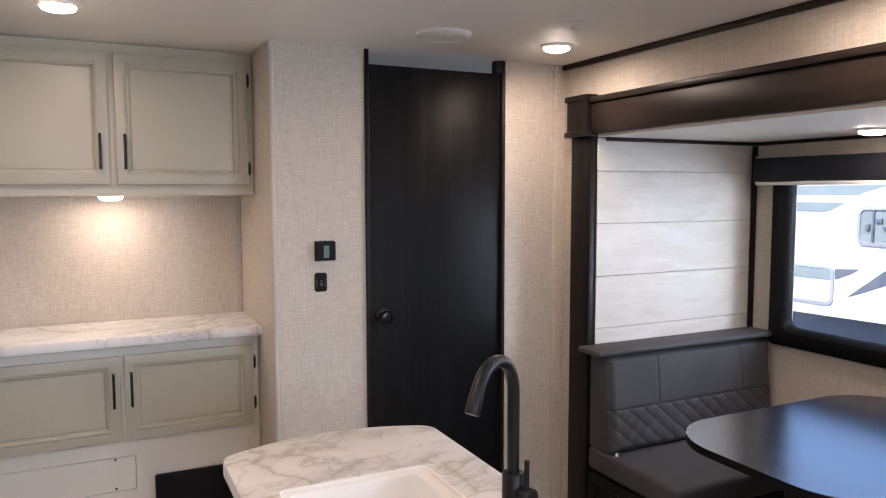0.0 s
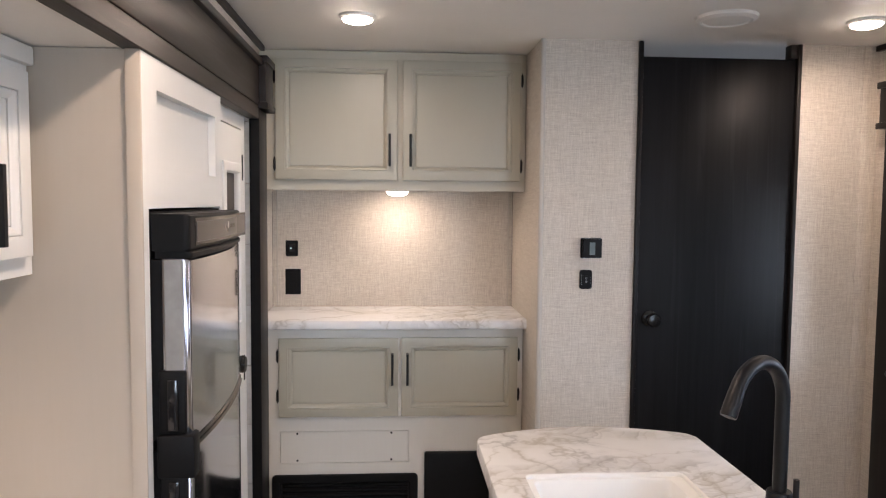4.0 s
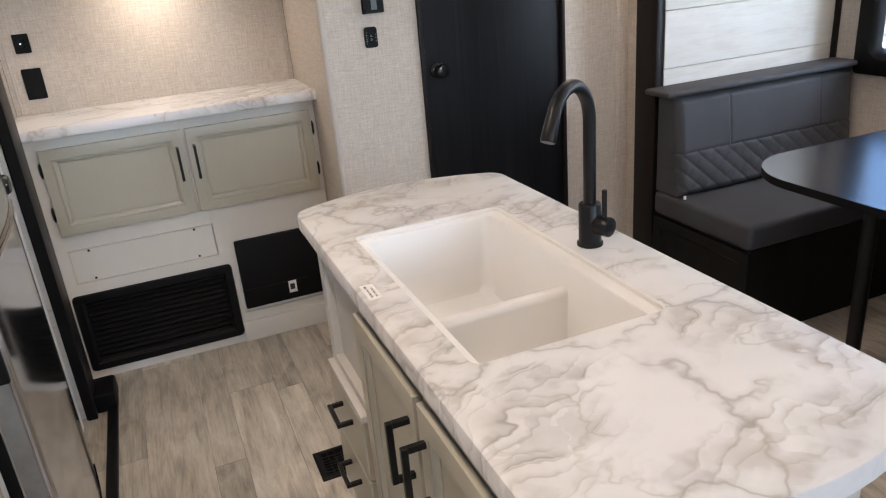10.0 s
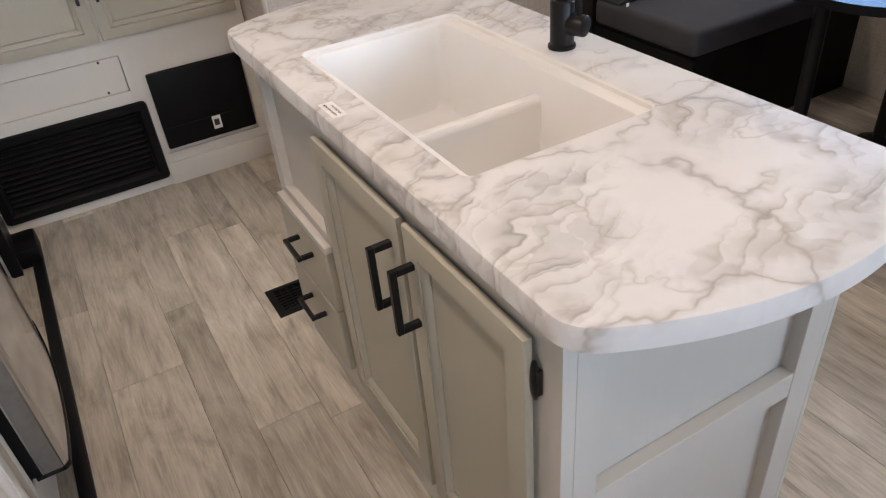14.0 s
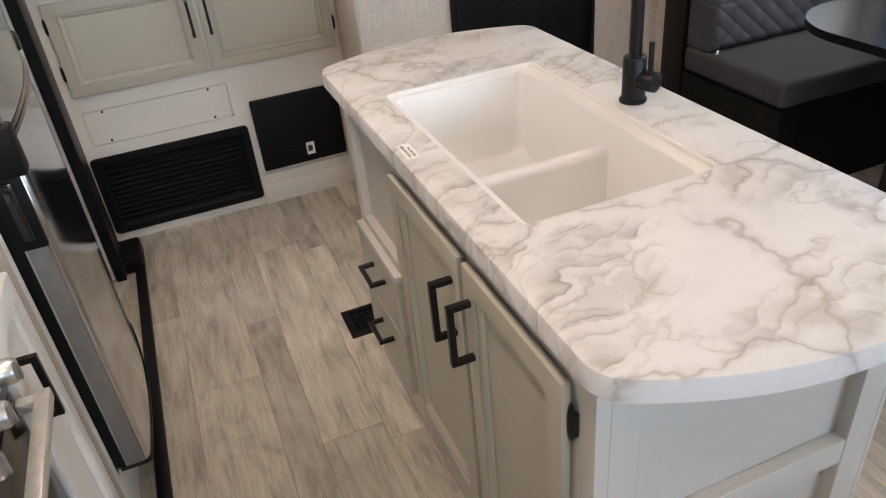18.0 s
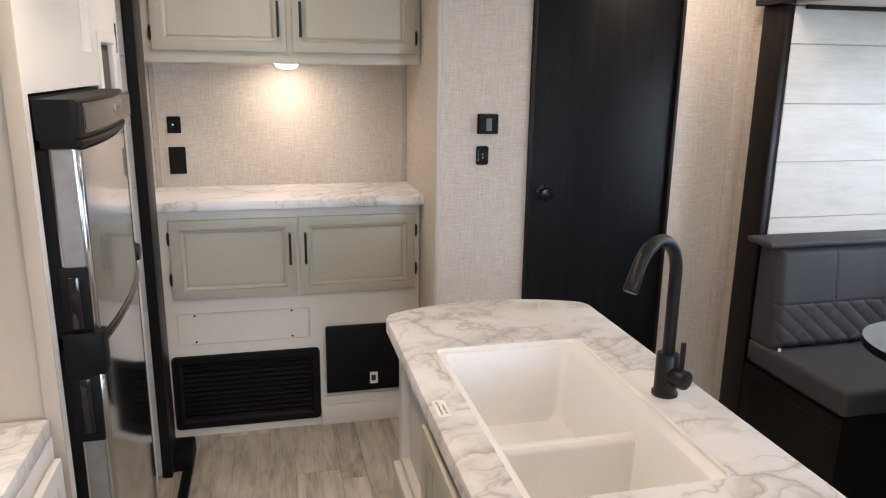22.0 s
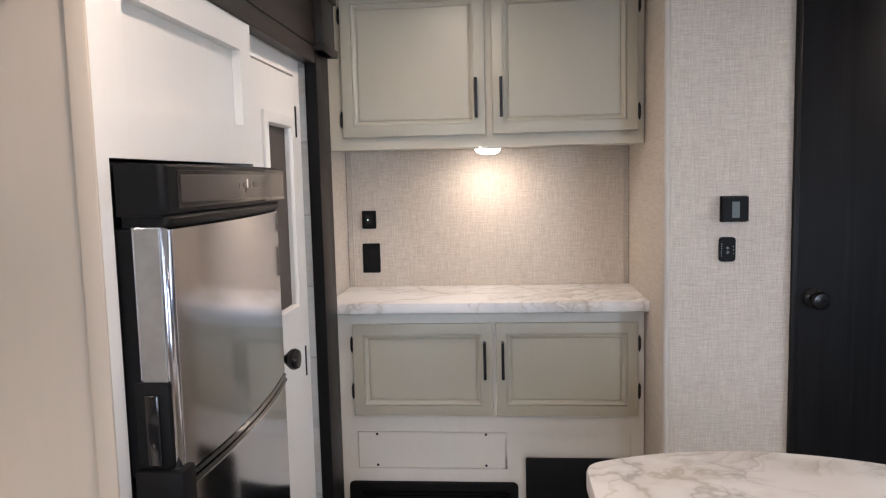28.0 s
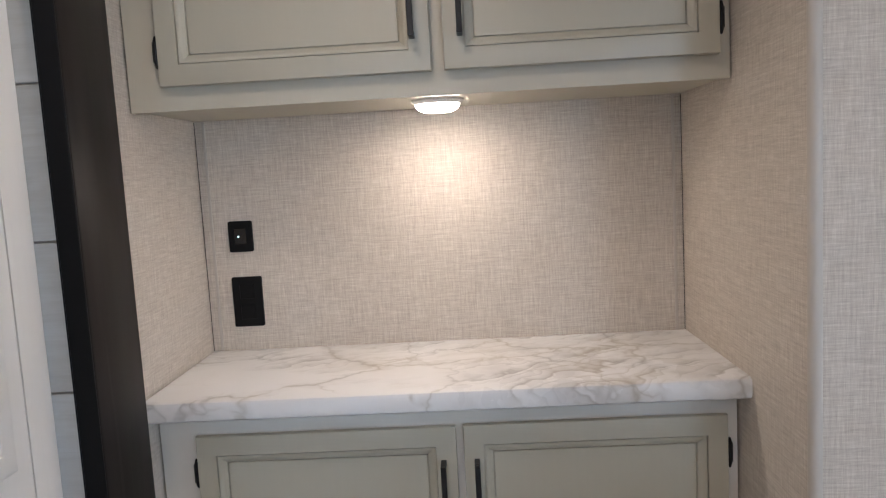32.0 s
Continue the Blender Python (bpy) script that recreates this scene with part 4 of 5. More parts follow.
BX, BY = (SX0 + 0.016, SX1 - 0.030), (SY0 + 0.004, SY1 - 0.012)
bm = bm_new()
rr = [[bm.verts.new((x, y, RIM)) for x, y in rounded_rect(SX0 - 0.002, SX1 + 0.002, SY0 - 0.002, SY1 + 0.002, 0.012, 8)]]
for g, dz, r in ((0.004, 0.0, 0.024), (0.001, 0.0012, 0.022), (-0.002, 0.006, 0.02), (-0.007, 0.12, 0.024), (-0.011, 0.180, 0.028), (-0.018, 0.195, 0.035), (-0.034, 0.202, 0.03), (-0.10, 0.204, 0.02)):
    rr.append([bm.verts.new((x, y, RIM - dz)) for x, y in rounded_rect(BX[0] - g, BX[1] + g, BY[0] - g, BY[1] + g, r, 8)])
for a, b in zip(rr, rr[1:]):
    for k in range(len(a)):
        bm.faces.new((a[k], b[k], b[(k + 1) % len(a)], a[(k + 1) % len(a)]))
bm.faces.new(rr[-1])
part("basin", bm, SINK, sink)
# low divider between the bowls, wider at its foot
bm = bm_new()
prof = [(-0.026, 0.2038), (-0.019, 0.19), (-0.015, 0.07), (-0.013, 0.061), (-0.008, 0.0555), (0.0, 0.054), (0.008, 0.0555), (0.013, 0.061), (0.015, 0.07), (0.019, 0.19), (0.026, 0.2038)]
a, b = ([bm.verts.new((x, 1.268 + y, RIM - z)) for y, z in prof] for x in (BX[0] + 0.001, BX[1] - 0.001))
for k in range(len(prof) - 1):
    bm.faces.new((a[k], a[k + 1], b[k + 1], b[k]))
part("divider", bm, SINK, sink)
for yc in (1.46, 1.15):
    part("drain", lathe([(0.0, 0.0), (0.040, 0.0), (0.042, 0.003), (0.036, 0.004), (0.030, -0.002), (0.0, -0.004)], 28, (0.575, yc, RIM - 0.2038)), SILVER, sink, "steel drain ring")

# small notice stuck on the worktop
note = thing("worktop_notice", "small white paper notice with printed lines on the worktop", "label", pose(0.338, 1.330, TOP + 0.0004, 0, 0, -90))
part("paper", box(-0.036, 0.036, -0.0135, 0.0135, 0, 0.0005), PAPER, note)


def writing(text, size, parent, m, label=""):
    cu = bpy.data.curves.new("writing", "FONT")
    cu.body, cu.size, cu.align_x, cu.align_y = text, size, "CENTER", "CENTER"
    cu.extrude = 0.0001
    cu.materials.append(INK)
    ob = new("writing", cu)
    ob.parent = parent
    ob.matrix_basis = m
    return tagged(ob, label)


writing("THIS UNIT HAS", 0.0065, note, pose(0.004, 0.005, 0.0008))
writing("BEEN WINTERIZED", 0.0065, note, pose(0, -0.005, 0.0008))

# faucet
FX, FY = 0.818, 1.302
faucet = thing("gooseneck_faucet", "matt black gooseneck kitchen faucet with side lever", "faucet")
sp = Vector((-0.855, -0.52, 0)).normalized()
sd = Vector((0.36, -0.933, 0)).normalized()
part("base", lathe([(0.0, 0.0), (0.0275, 0.0), (0.0275, 0.006), (0.0235, 0.009), (0.0235, 0.088), (0.0215, 0.092), (0.0, 0.093)], 32, (FX, FY, TOP + 0.0002)), BLACK, faucet)
R = 0.080
pts = [(FX, FY, TOP + z) for z in (0.09, 0.13, 0.18, 0.23)]
zc = 1.146
for k in range(21):
    a = radians(155 * k / 20)
    off = R - R * math.cos(a)
    pts.append((FX + sp.x * off, FY + sp.y * off, zc + R * math.sin(a)))
e0 = Vector(pts[-1])
down = (e0 - Vector(pts[-2])).normalized()
part("spout", tube([*pts, e0 + down * 0.010], 0.0132, 18), BLACK, faucet)
part("spray_head", tube([e0 + down * q for q in (-0.004, 0.0, 0.006, 0.020, 0.040, 0.043)], 0.0145, 20, [0.0133, 0.0138, 0.0140, 0.0144, 0.0147, 0.0135]), BLACK, faucet)
c0 = Vector((FX, FY, TOP + 0.048))
part("lever_hub", cyl(c0 + sd * 0.034, sd, 0.0205, 0.036, 28, bevel=0.003), BLACK, faucet)
part("lever", tube([c0 + sd * 0.036 + Vector((0, 0, 0.012)), c0 + sd * 0.036 + Vector((0, 0, 0.04)), c0 + sd * 0.036 + Vector((0, 0, 0.078))], 0.0055, 12), BLACK, faucet)

# cabinet under the worktop, its door side turned to the aisle
IX0, IX1, IY0, IY1 = 0.340, 0.895, 0.685, 1.835
island = thing("island_cabinet", "greige kitchen island cabinet with doors, drawers and an open cubby", "cabinet")
part("body", box(IX0 + 0.022, IX1 - 0.0185, IY0 + 0.034, IY1 - 0.0185, 0.0, 0.478), PUTTY_LIGHT, island)
part("side_panel", box(IX1 - 0.018, IX1, IY0 + 0.034, IY1 - 0.0185, 0.0, 0.839), PUTTY_LIGHT, island)
part("far_panel", box(IX0 + 0.022, IX1, IY1 - 0.018, IY1, 0.0, 0.839), PUTTY_LIGHT, island)
part("recess_panel", box(IX0 + 0.0225, IX0 + 0.030, 1.510, IY1 - 0.0185, 0.4785, 0.835), PUTTY_LIGHT, island)
MI = pose(IX0, 0, 0, 0, 0, -90)      # local x runs to -y, front to -x


def on_island(ob):
    ob.matrix_basis = MI
    return ob


on_island(ring_frame(island, -IY1, -IY0, 0.0, 0.839, 0.0, 0.022, [(-1.795, -1.525, 0.505, 0.80), (-1.795, -1.525, 0.10, 0.475), (-1.40, -1.10, 0.17, 0.75), (-1.04, -0.77, 0.17, 0.75)], PUTTY_LIGHT))
part("cubby_shelf", box(IX0 - 0.020, IX0 - 0.0005, 1.505, 1.818, 0.468, 0.486, 0.002), PUTTY_LIGHT, island)
for z0, z1 in ((0.300, 0.4665), (0.105, 0.292)):
    d = on_island(part("drawer_front", nested(-1.815, -1.508, z0, z1, [(0, -0.0005), (0, -0.016), (0.004, -0.0195), (0.0045, -0.0195)], cap=True), PUTTY, island))
    bar_handle(d, (z0 + z1) / 2 + 0.031, -0.0195, -1.703, -1.600, 0.011, 0.030, True)
for a, b, hx in ((-1.437, -1.078, -1.108), (-1.060, -0.735, -1.030)):
    d = on_island(cabinet_door(island, a, b, 0.125, 0.792, -0.0005, PUTTY, 0.044))
    bar_handle(d, hx, -0.0215, 0.607, 0.736, 0.012, 0.032)
    for hz in (0.722, 0.20):
        hinge(d, -0.731 if a > -1.07 else -1.441, -0.008, hz, 0.018, 0.072)
# end panel with post and rail
part("end_panel", box(IX0 + 0.022, IX1 - 0.06, IY0 + 0.026, IY0 + 0.034, 0.0, 0.839), PUTTY_LIGHT, island)
part("end_stile", box(IX0 + 0.0225, IX0 + 0.066, IY0, IY0 + 0.0335, 0.0, 0.839, 0.001, 1), PUTTY_LIGHT, island)
part("end_stile", box(IX1 - 0.062, IX1 - 0.008, IY0, IY0 + 0.0335, 0.0, 0.839, 0.001, 1), PUTTY_LIGHT, island)
part("end_stile", box(IX1 - 0.0075, IX1 + 0.004, IY0 + 0.0, IY0 + 0.0335, 0.0, 0.839, 0.001, 1), PUTTY_LIGHT, island)
part("end_rail", box(IX0 + 0.0665, IX1 - 0.0625, IY0 + 0.001, IY0 + 0.0255, 0.425, 0.482, 0.001, 1), PUTTY_LIGHT, island)
part("end_rail", box(IX0 + 0.0665, IX1 - 0.0625, IY0 + 0.001, IY0 + 0.0255, 0.0, 0.09, 0.001, 1), PUTTY_LIGHT, island)

# floor register
reg = thing("floor_register", "black floor heating register", "floor vent", pose(0.335, 2.015, 0, 0, 0, 0))
part("frame", nested(-0.066, 0.066, -0.075, 0.075, [(0, 0), (0.0, -0.003), (0.006, -0.007), (0.022, -0.007), (0.024, -0.001)], back=False), BLACKPL, reg).matrix_basis = pose(0, 0, 0.0003, -90, 0, 0)
part("pan", box(-0.045, 0.045, -0.054, 0.054, 0.0004, 0.001), BLACK, reg)
for q in range(3):
    part("slat", box(-0.0225 + q * 0.0225 - 0.0025, -0.0225 + q * 0.0225 + 0.0025, -0.052, 0.052, 0.001, 0.006), BLACKPL, reg)
for q in range(7):
    part("slat", box(-0.044, 0.044, -0.045 + q * 0.015 - 0.0015, -0.045 + q * 0.015 + 0.0015, 0.001, 0.0055), BLACKPL, reg)

# ---- kitchen slide ----
MK = pose(-0.400, 0, 0, 0, 0, 90)      # local x runs to +y, front to +x, face at x = -0.400
tall = thing("refrigerator_enclosure", "white tall enclosure with a recessed panel above the refrigerator", "cabinet")
part("side_panel", box(-1.048, -0.404, 1.479, 1.497, 0.0, H_SLIDE + 0.010), BEIGE, tall, "plain beige laminate side panel")
part("side_trim", box(-0.428, -0.3985, 1.472, 1.4785, 0.0, H_SLIDE + 0.010, 0.002), BEIGE, tall)
ff = ring_frame(tall, 1.479, 2.135, 0.0, H_SLIDE + 0.010, 0.0, 0.0195, [(1.512, 2.118, 0.165, 1.490), (1.575, 2.070, 1.572, 1.735)], WHITE)
ff.matrix_basis = MK
part("recess_panel", box(-0.4215, -0.420, 1.56, 2.085, 1.56, 1.75), WHITE, tall)
part("divider", box(-1.048, -0.4205, 2.1195, 2.135, 0.0, H_SLIDE + 0.010), WHITE, tall)
part("top_liner", box(-1.048, -0.4225, 1.4975, 2.119, 1.4925, 1.505), BLACKPL, tall)

fridge = thing("refrigerator", "stainless steel two-door refrigerator with black trim and handles", "refrigerator")
F0, F1 = 1.522, 2.125
part("case", box(-1.0, -0.404, 1.514, 2.117, 0.168, 1.484), BLACKPL, fridge)


def bowed(z0, z1, x_edge, bulge, thick, y0=F0, y1=F1, n=60, whole=None, soft=0.011):
    """A deep door skin that bows towards the room, its long edges rounded."""
    bm = bm_new()
    cols = []
    for k in range(n + 1):
        u = 0.5 - 0.5 * math.cos(math.pi * k / n)
        y = y0 + (y1 - y0) * u
        d = min(u, 1 - u) * (y1 - y0) if whole is None else 1.0
        edge = soft * (1 - math.sqrt(max(0.0, 1 - max(0.0, 1 - d / soft) ** 2)))
        if whole:
            u = (y - whole[0]) / (whole[1] - whole[0])
        x = x_edge - 0.026 * u + bulge * (1 - (2 * u - 1) ** 2) - edge
        cols.append([bm.verts.new(c) for c in ((x_edge - thick, y, z0), (x - 0.004, y, z0), (x, y, z0 + 0.004), (x, y, z1 - 0.004), (x - 0.004, y, z1), (x_edge - thick, y, z1))])
    for a, b in zip(cols, cols[1:]):
        for k in range(6):
            bm.faces.new((a[k], b[k], b[(k + 1) % 6], a[(k + 1) % 6]))
    bm.faces.new(cols[0][::-1])
    bm.faces.new(cols[-1])
    return bm


SPLIT = 1.000
XE, BULGE = -0.325, 0.020
d_up = part("upper_door", bowed(SPLIT + 0.010, 1.388, XE, BULGE, 0.054), STEEL, fridge, "bowed stainless steel door")
d_lo = part("lower_door", bowed(0.186, SPLIT - 0.010, XE, BULGE, 0.054), STEEL, fridge, "bowed stainless steel door")
part("door_trim", bowed(SPLIT + 0.001, SPLIT + 0.0095, XE + 0.004, BULGE, 0.072), GLOSSBLK, d_up)
part("door_trim", bowed(1.3885, 1.404, XE + 0.004, BULGE, 0.072), BLACKPL, d_up)
part("door_trim", bowed(SPLIT - 0.0095, SPLIT - 0.001, XE + 0.006, BULGE, 0.074), GLOSSBLK, d_lo)
part("door_trim", bowed(0.174, 0.1855, XE + 0.003, BULGE, 0.071), GLOSSBLK, d_lo)
for dd, z0, z1 in ((d_up, SPLIT + 0.012, 1.386), (d_lo, 0.188, SPLIT - 0.012)):
    part("door_side", box(XE - 0.050, XE - 0.0122, F0 - 0.0035, F0 + 0.0002, z0, z1, 0.001, 1), STEEL_SIDE, dd, "satin steel door edge")
    part("gasket", box(-0.4035, XE - 0.0545, F0 - 0.002, F1 - 0.010, z0, z1, 0.001, 1), BLACKPL, dd, "black door gasket")
ctrl = part("control_panel", bowed(1.4045, 1.480, XE + 0.002, BULGE, 0.074, F0 - 0.006, F1 + 0.004), BLACKPL, fridge, "black control panel strip")
SPAN = (F0 - 0.006, F1 + 0.004)
part("bezel", bowed(1.411, 1.474, XE + 0.0032, BULGE, 0.006, F0 + 0.030, F1 - 0.020, whole=SPAN), GLOSSBLK, ctrl)
part("panel_inlay", bowed(1.418, 1.467, XE + 0.0042, BULGE, 0.006, F0 + 0.038, F1 - 0.028, whole=SPAN), BRONZE, ctrl, "dark bronze inlay")
for q in range(7):
    yb = 1.79 + q * 0.022
    u = (yb - SPAN[0]) / (SPAN[1] - SPAN[0])
    xq = XE + 0.0042 - 0.026 * u + BULGE * (1 - (2 * u - 1) ** 2)
    part("indicator", box(xq - 0.0015, xq + 0.0008, yb - 0.003, yb + 0.003, 1.440, 1.450 + (0.006 if q == 2 else 0)), PAPER if q == 2 else CHROME, ctrl)
for nm, z0, z1, g0, g1 in (("handle_upper", SPLIT + 0.027, SPLIT + 0.159, 0.008, 0.016), ("handle_lower", SPLIT - 0.213, SPLIT - 0.0655, 0.022, 0.006)):
    hd = part(nm, box(XE - 0.062, XE - 0.008, F0 - 0.010, F0 + 0.010, z0, z1, 0.004), BLACKPL, fridge, "black recessed door handle")
    part("grip", box(XE - 0.044, XE - 0.022, F0 - 0.016, F0 - 0.0095, z0 + g0, z1 - g1, 0.003), GLOSSBLK, hd)
part("latch_block", box(XE - 0.066, XE + 0.010, F0 - 0.018, F0 + 0.030, SPLIT - 0.065, SPLIT + 0.0265, 0.006), BLACKPL, fridge, "black latch block")

# pantry, set back behind the refrigerator's enclosure
MP = pose(-0.440, 0, 0, 0, 0, 90)
pantry = thing("pantry_cabinet", "white tall pantry with a smoked window in its door", "cabinet")
ring_frame(pantry, 2.1355, 2.660, 0.0, H_SLIDE + 0.010, 0.0, 0.020, [(2.229, 2.603, 0.079, 1.754)], WHITE).matrix_basis = MP
part("body", box(-1.048, -0.4605, 2.1355, 2.660, 0.0, H_SLIDE + 0.010), WHITE, pantry)
pd = part("door", nested(2.235, 2.597, 0.085, 1.748, [(0.010, -0.0005), (0.010, -0.007), (0, -0.0075), (0, -0.016), (0.003, -0.019), (0.0035, -0.019)], back=True), WHITE, pantry)
pd.matrix_basis = pose(-0.4555, 0, 0, 0, 0, 90)
bm = bm_new()
for a, b, c, d in ((2.238, 2.330, 0.088, 1.745), (2.522, 2.594, 0.088, 1.745), (2.330, 2.522, 0.088, 1.098), (2.330, 2.522, 1.597, 1.745)):
    add_box(bm, a, b, -0.0188, -0.004, c, d)
bmesh.ops.remove_doubles(bm, verts=bm.verts, dist=1e-5)
part("door_face", bm, WHITE, pd)
part("window_moulding", nested(2.298, 2.555, 1.066, 1.630, [(0, -0.0187), (0, -0.026), (0.004, -0.028), (0.028, -0.028), (0.033, -0.022), (0.0335, -0.0187)], back=False), WHITE, pd)
part("smoked_pane", box(2.325, 2.527, -0.0080, -0.0045, 1.093, 1.602), SMOKE, pd, "smoked grey pane")
part("knob", lathe([(0.030, 0.0), (0.030, 0.006), (0.022, 0.010), (0.0105, 0.013), (0.010, 0.030), (0.017, 0.035), (0.0265, 0.046), (0.028, 0.056), (0.023, 0.066), (0.0, 0.070)], 28,
                  (2.306, -0.019, 0.993), (0, -1, 0)), KNOB, pd, "round black door knob")
for z in (0.915, 1.62):
    part("hinge", box(2.592, 2.601, -0.0225, -0.0192, z - 0.045, z + 0.045, 0.0012, 1), BLACK, pd, "slim black hinge")

# overhead cabinet over the cooker
MO = pose(-0.612, 0, 0, 0, 0, 90)
over = thing("overhead_kitchen_cabinet", "white overhead cabinet with a large black pull handle", "cabinet")
part("body", box(-1.048, -0.632, -0.2, 1.476, 1.362, H_SLIDE + 0.010), WHITE, over)
ring_frame(over, -0.2, 1.476, 1.362, H_SLIDE + 0.010, 0.0, 0.0195, [(1.25, 1.41, 1.44, 1.72), (0.45, 1.10, 1.44, 1.72)], WHITE).matrix_basis = MO
part("crown", box(-0.6315, -0.597, -0.2, 1.476, H_SLIDE - 0.028, H_SLIDE + 0.0085, 0.004), WHITE, over)
for a, b in ((1.212, 1.440), (0.40, 1.195)):
    d = cabinet_door(over, a, b, 1.400, 1.745, -0.0005, WHITE, 0.040)
    d.matrix_basis = MO
    bar_handle(d, a + 0.052, -0.0195, 1.428, 1.566, 0.013, 0.030)

hood = thing("cooker_light", "round white light under the overhead cabinet, switched on", "light")
part("ring", lathe([(0.0, 0.0), (0.062, 0.0), (0.060, -0.006), (0.050, -0.012)], 32, (-0.72, 0.82, 1.3618)), LENS_WHITE, hood)
part("lens", lathe([(0.0495, -0.0118), (0.046, -0.018), (0.030, -0.024), (0.0, -0.026)], 32, (-0.72, 0.82, 1.3618)), LAMP, hood)
lamp_light("cooker_glow", (-0.72, 0.82, 1.333), 0.75, 0.09)

# base cabinets, counter and cooker along the slide
base = thing("kitchen_base_cabinet", "white base cabinet beside the cooker", "cabinet")
part("body", box(-1.048, -0.440, 1.203, 1.470, 0.0, 0.829), WHITE, base)
MB = pose(-0.420, 0, 0, 0, 0, 90)
ring_frame(base, 1.203, 1.470, 0.0, 0.829, 0.0, 0.0195, [(1.24, 1.42, 0.15, 0.77)], WHITE).matrix_basis = MB
d = cabinet_door(base, 1.216, 1.442, 0.11, 0.795, -0.0005, WHITE, 0.040)
d.matrix_basis = MB
bar_handle(d, 1.258, -0.0195, 0.595, 0.728, 0.012, 0.024)
solid("kitchen_countertop", box(-1.048, -0.420, 1.201, 1.4705, 0.8295, 0.868, 0.004), MARBLE, "white marble-look laminate counter beside the refrigerator", "countertop")

cook = thing("gas_cooker", "stainless cooker with silver knobs and a bar handle", "cooker")
part("body", box(-1.04, -0.425, 0.60, 1.198, 0.04, 0.852), BLACKPL, cook)
part("glass_lid", box(-1.0, -0.418, 0.602, 1.196, 0.853, 0.866, 0.003), GLOSSBLK, cook, "black glass lid")
part("control_fascia", box(-0.4245, -0.402, 0.602, 1.196, 0.722, 0.850, 0.004), GLOSSBLK, cook)
for q in range(5):
    y = 1.150 - q * 0.100
    k = part("knob", lathe([(0.026, 0.0), (0.026, 0.006), (0.021, 0.010), (0.020, 0.032), (0.017, 0.036), (0.0, 0.037)], 24, (-0.4018, y, 0.782), (1, 0, 0)), SILVER, cook, "silver turn knob")
    part("pointer", box(-0.368, -0.361, y - 0.004, y + 0.004, 0.764, 0.800, 0.001, 1), SILVER, k)
oven = part("oven_door", box(-0.4245, -0.404, 0.602, 1.196, 0.16, 0.716, 0.004), GLOSSBLK, cook)
bm = bm_new()
add_box(bm, -0.376, -0.352, 0.615, 1.205, 0.672, 0.696, 0.003)
for y in (0.620, 1.178):
    add_box(bm, -0.4038, -0.3755, y, y + 0.022, 0.674, 0.694, 0.002)
part("handle", bm, make_plain("pale_steel_bar", (0.66, 0.64, 0.60), 0.3, 0.5), oven, "pale steel bar handle")
solid("kitchen_kick_panel", box(-0.52, -0.47, -0.2, 1.198, 0.0, 0.039), WHITE, "white kick panel under the cooker", "panel")
lower = thing("base_cabinet_run", "white base cabinet run beyond the cooker", "cabinet")
part("body", box(-1.048, -0.430, -0.2, 0.595, 0.04, 0.829), WHITE, lower)
part("worktop", box(-1.048, -0.420, -0.2, 0.596, 0.8295, 0.868, 0.004), MARBLE, lower)

# ---- dinette ----
BX0, BX1 = 1.918, X_OUT - 0.003


def cushion(name, parent, x0, x1, y0, y1, z0, z1, r=0.018, label=""):
    return part(name, box(x0, x1, y0, y1, z0, z1, r, 3), GREYFAB, parent, label)


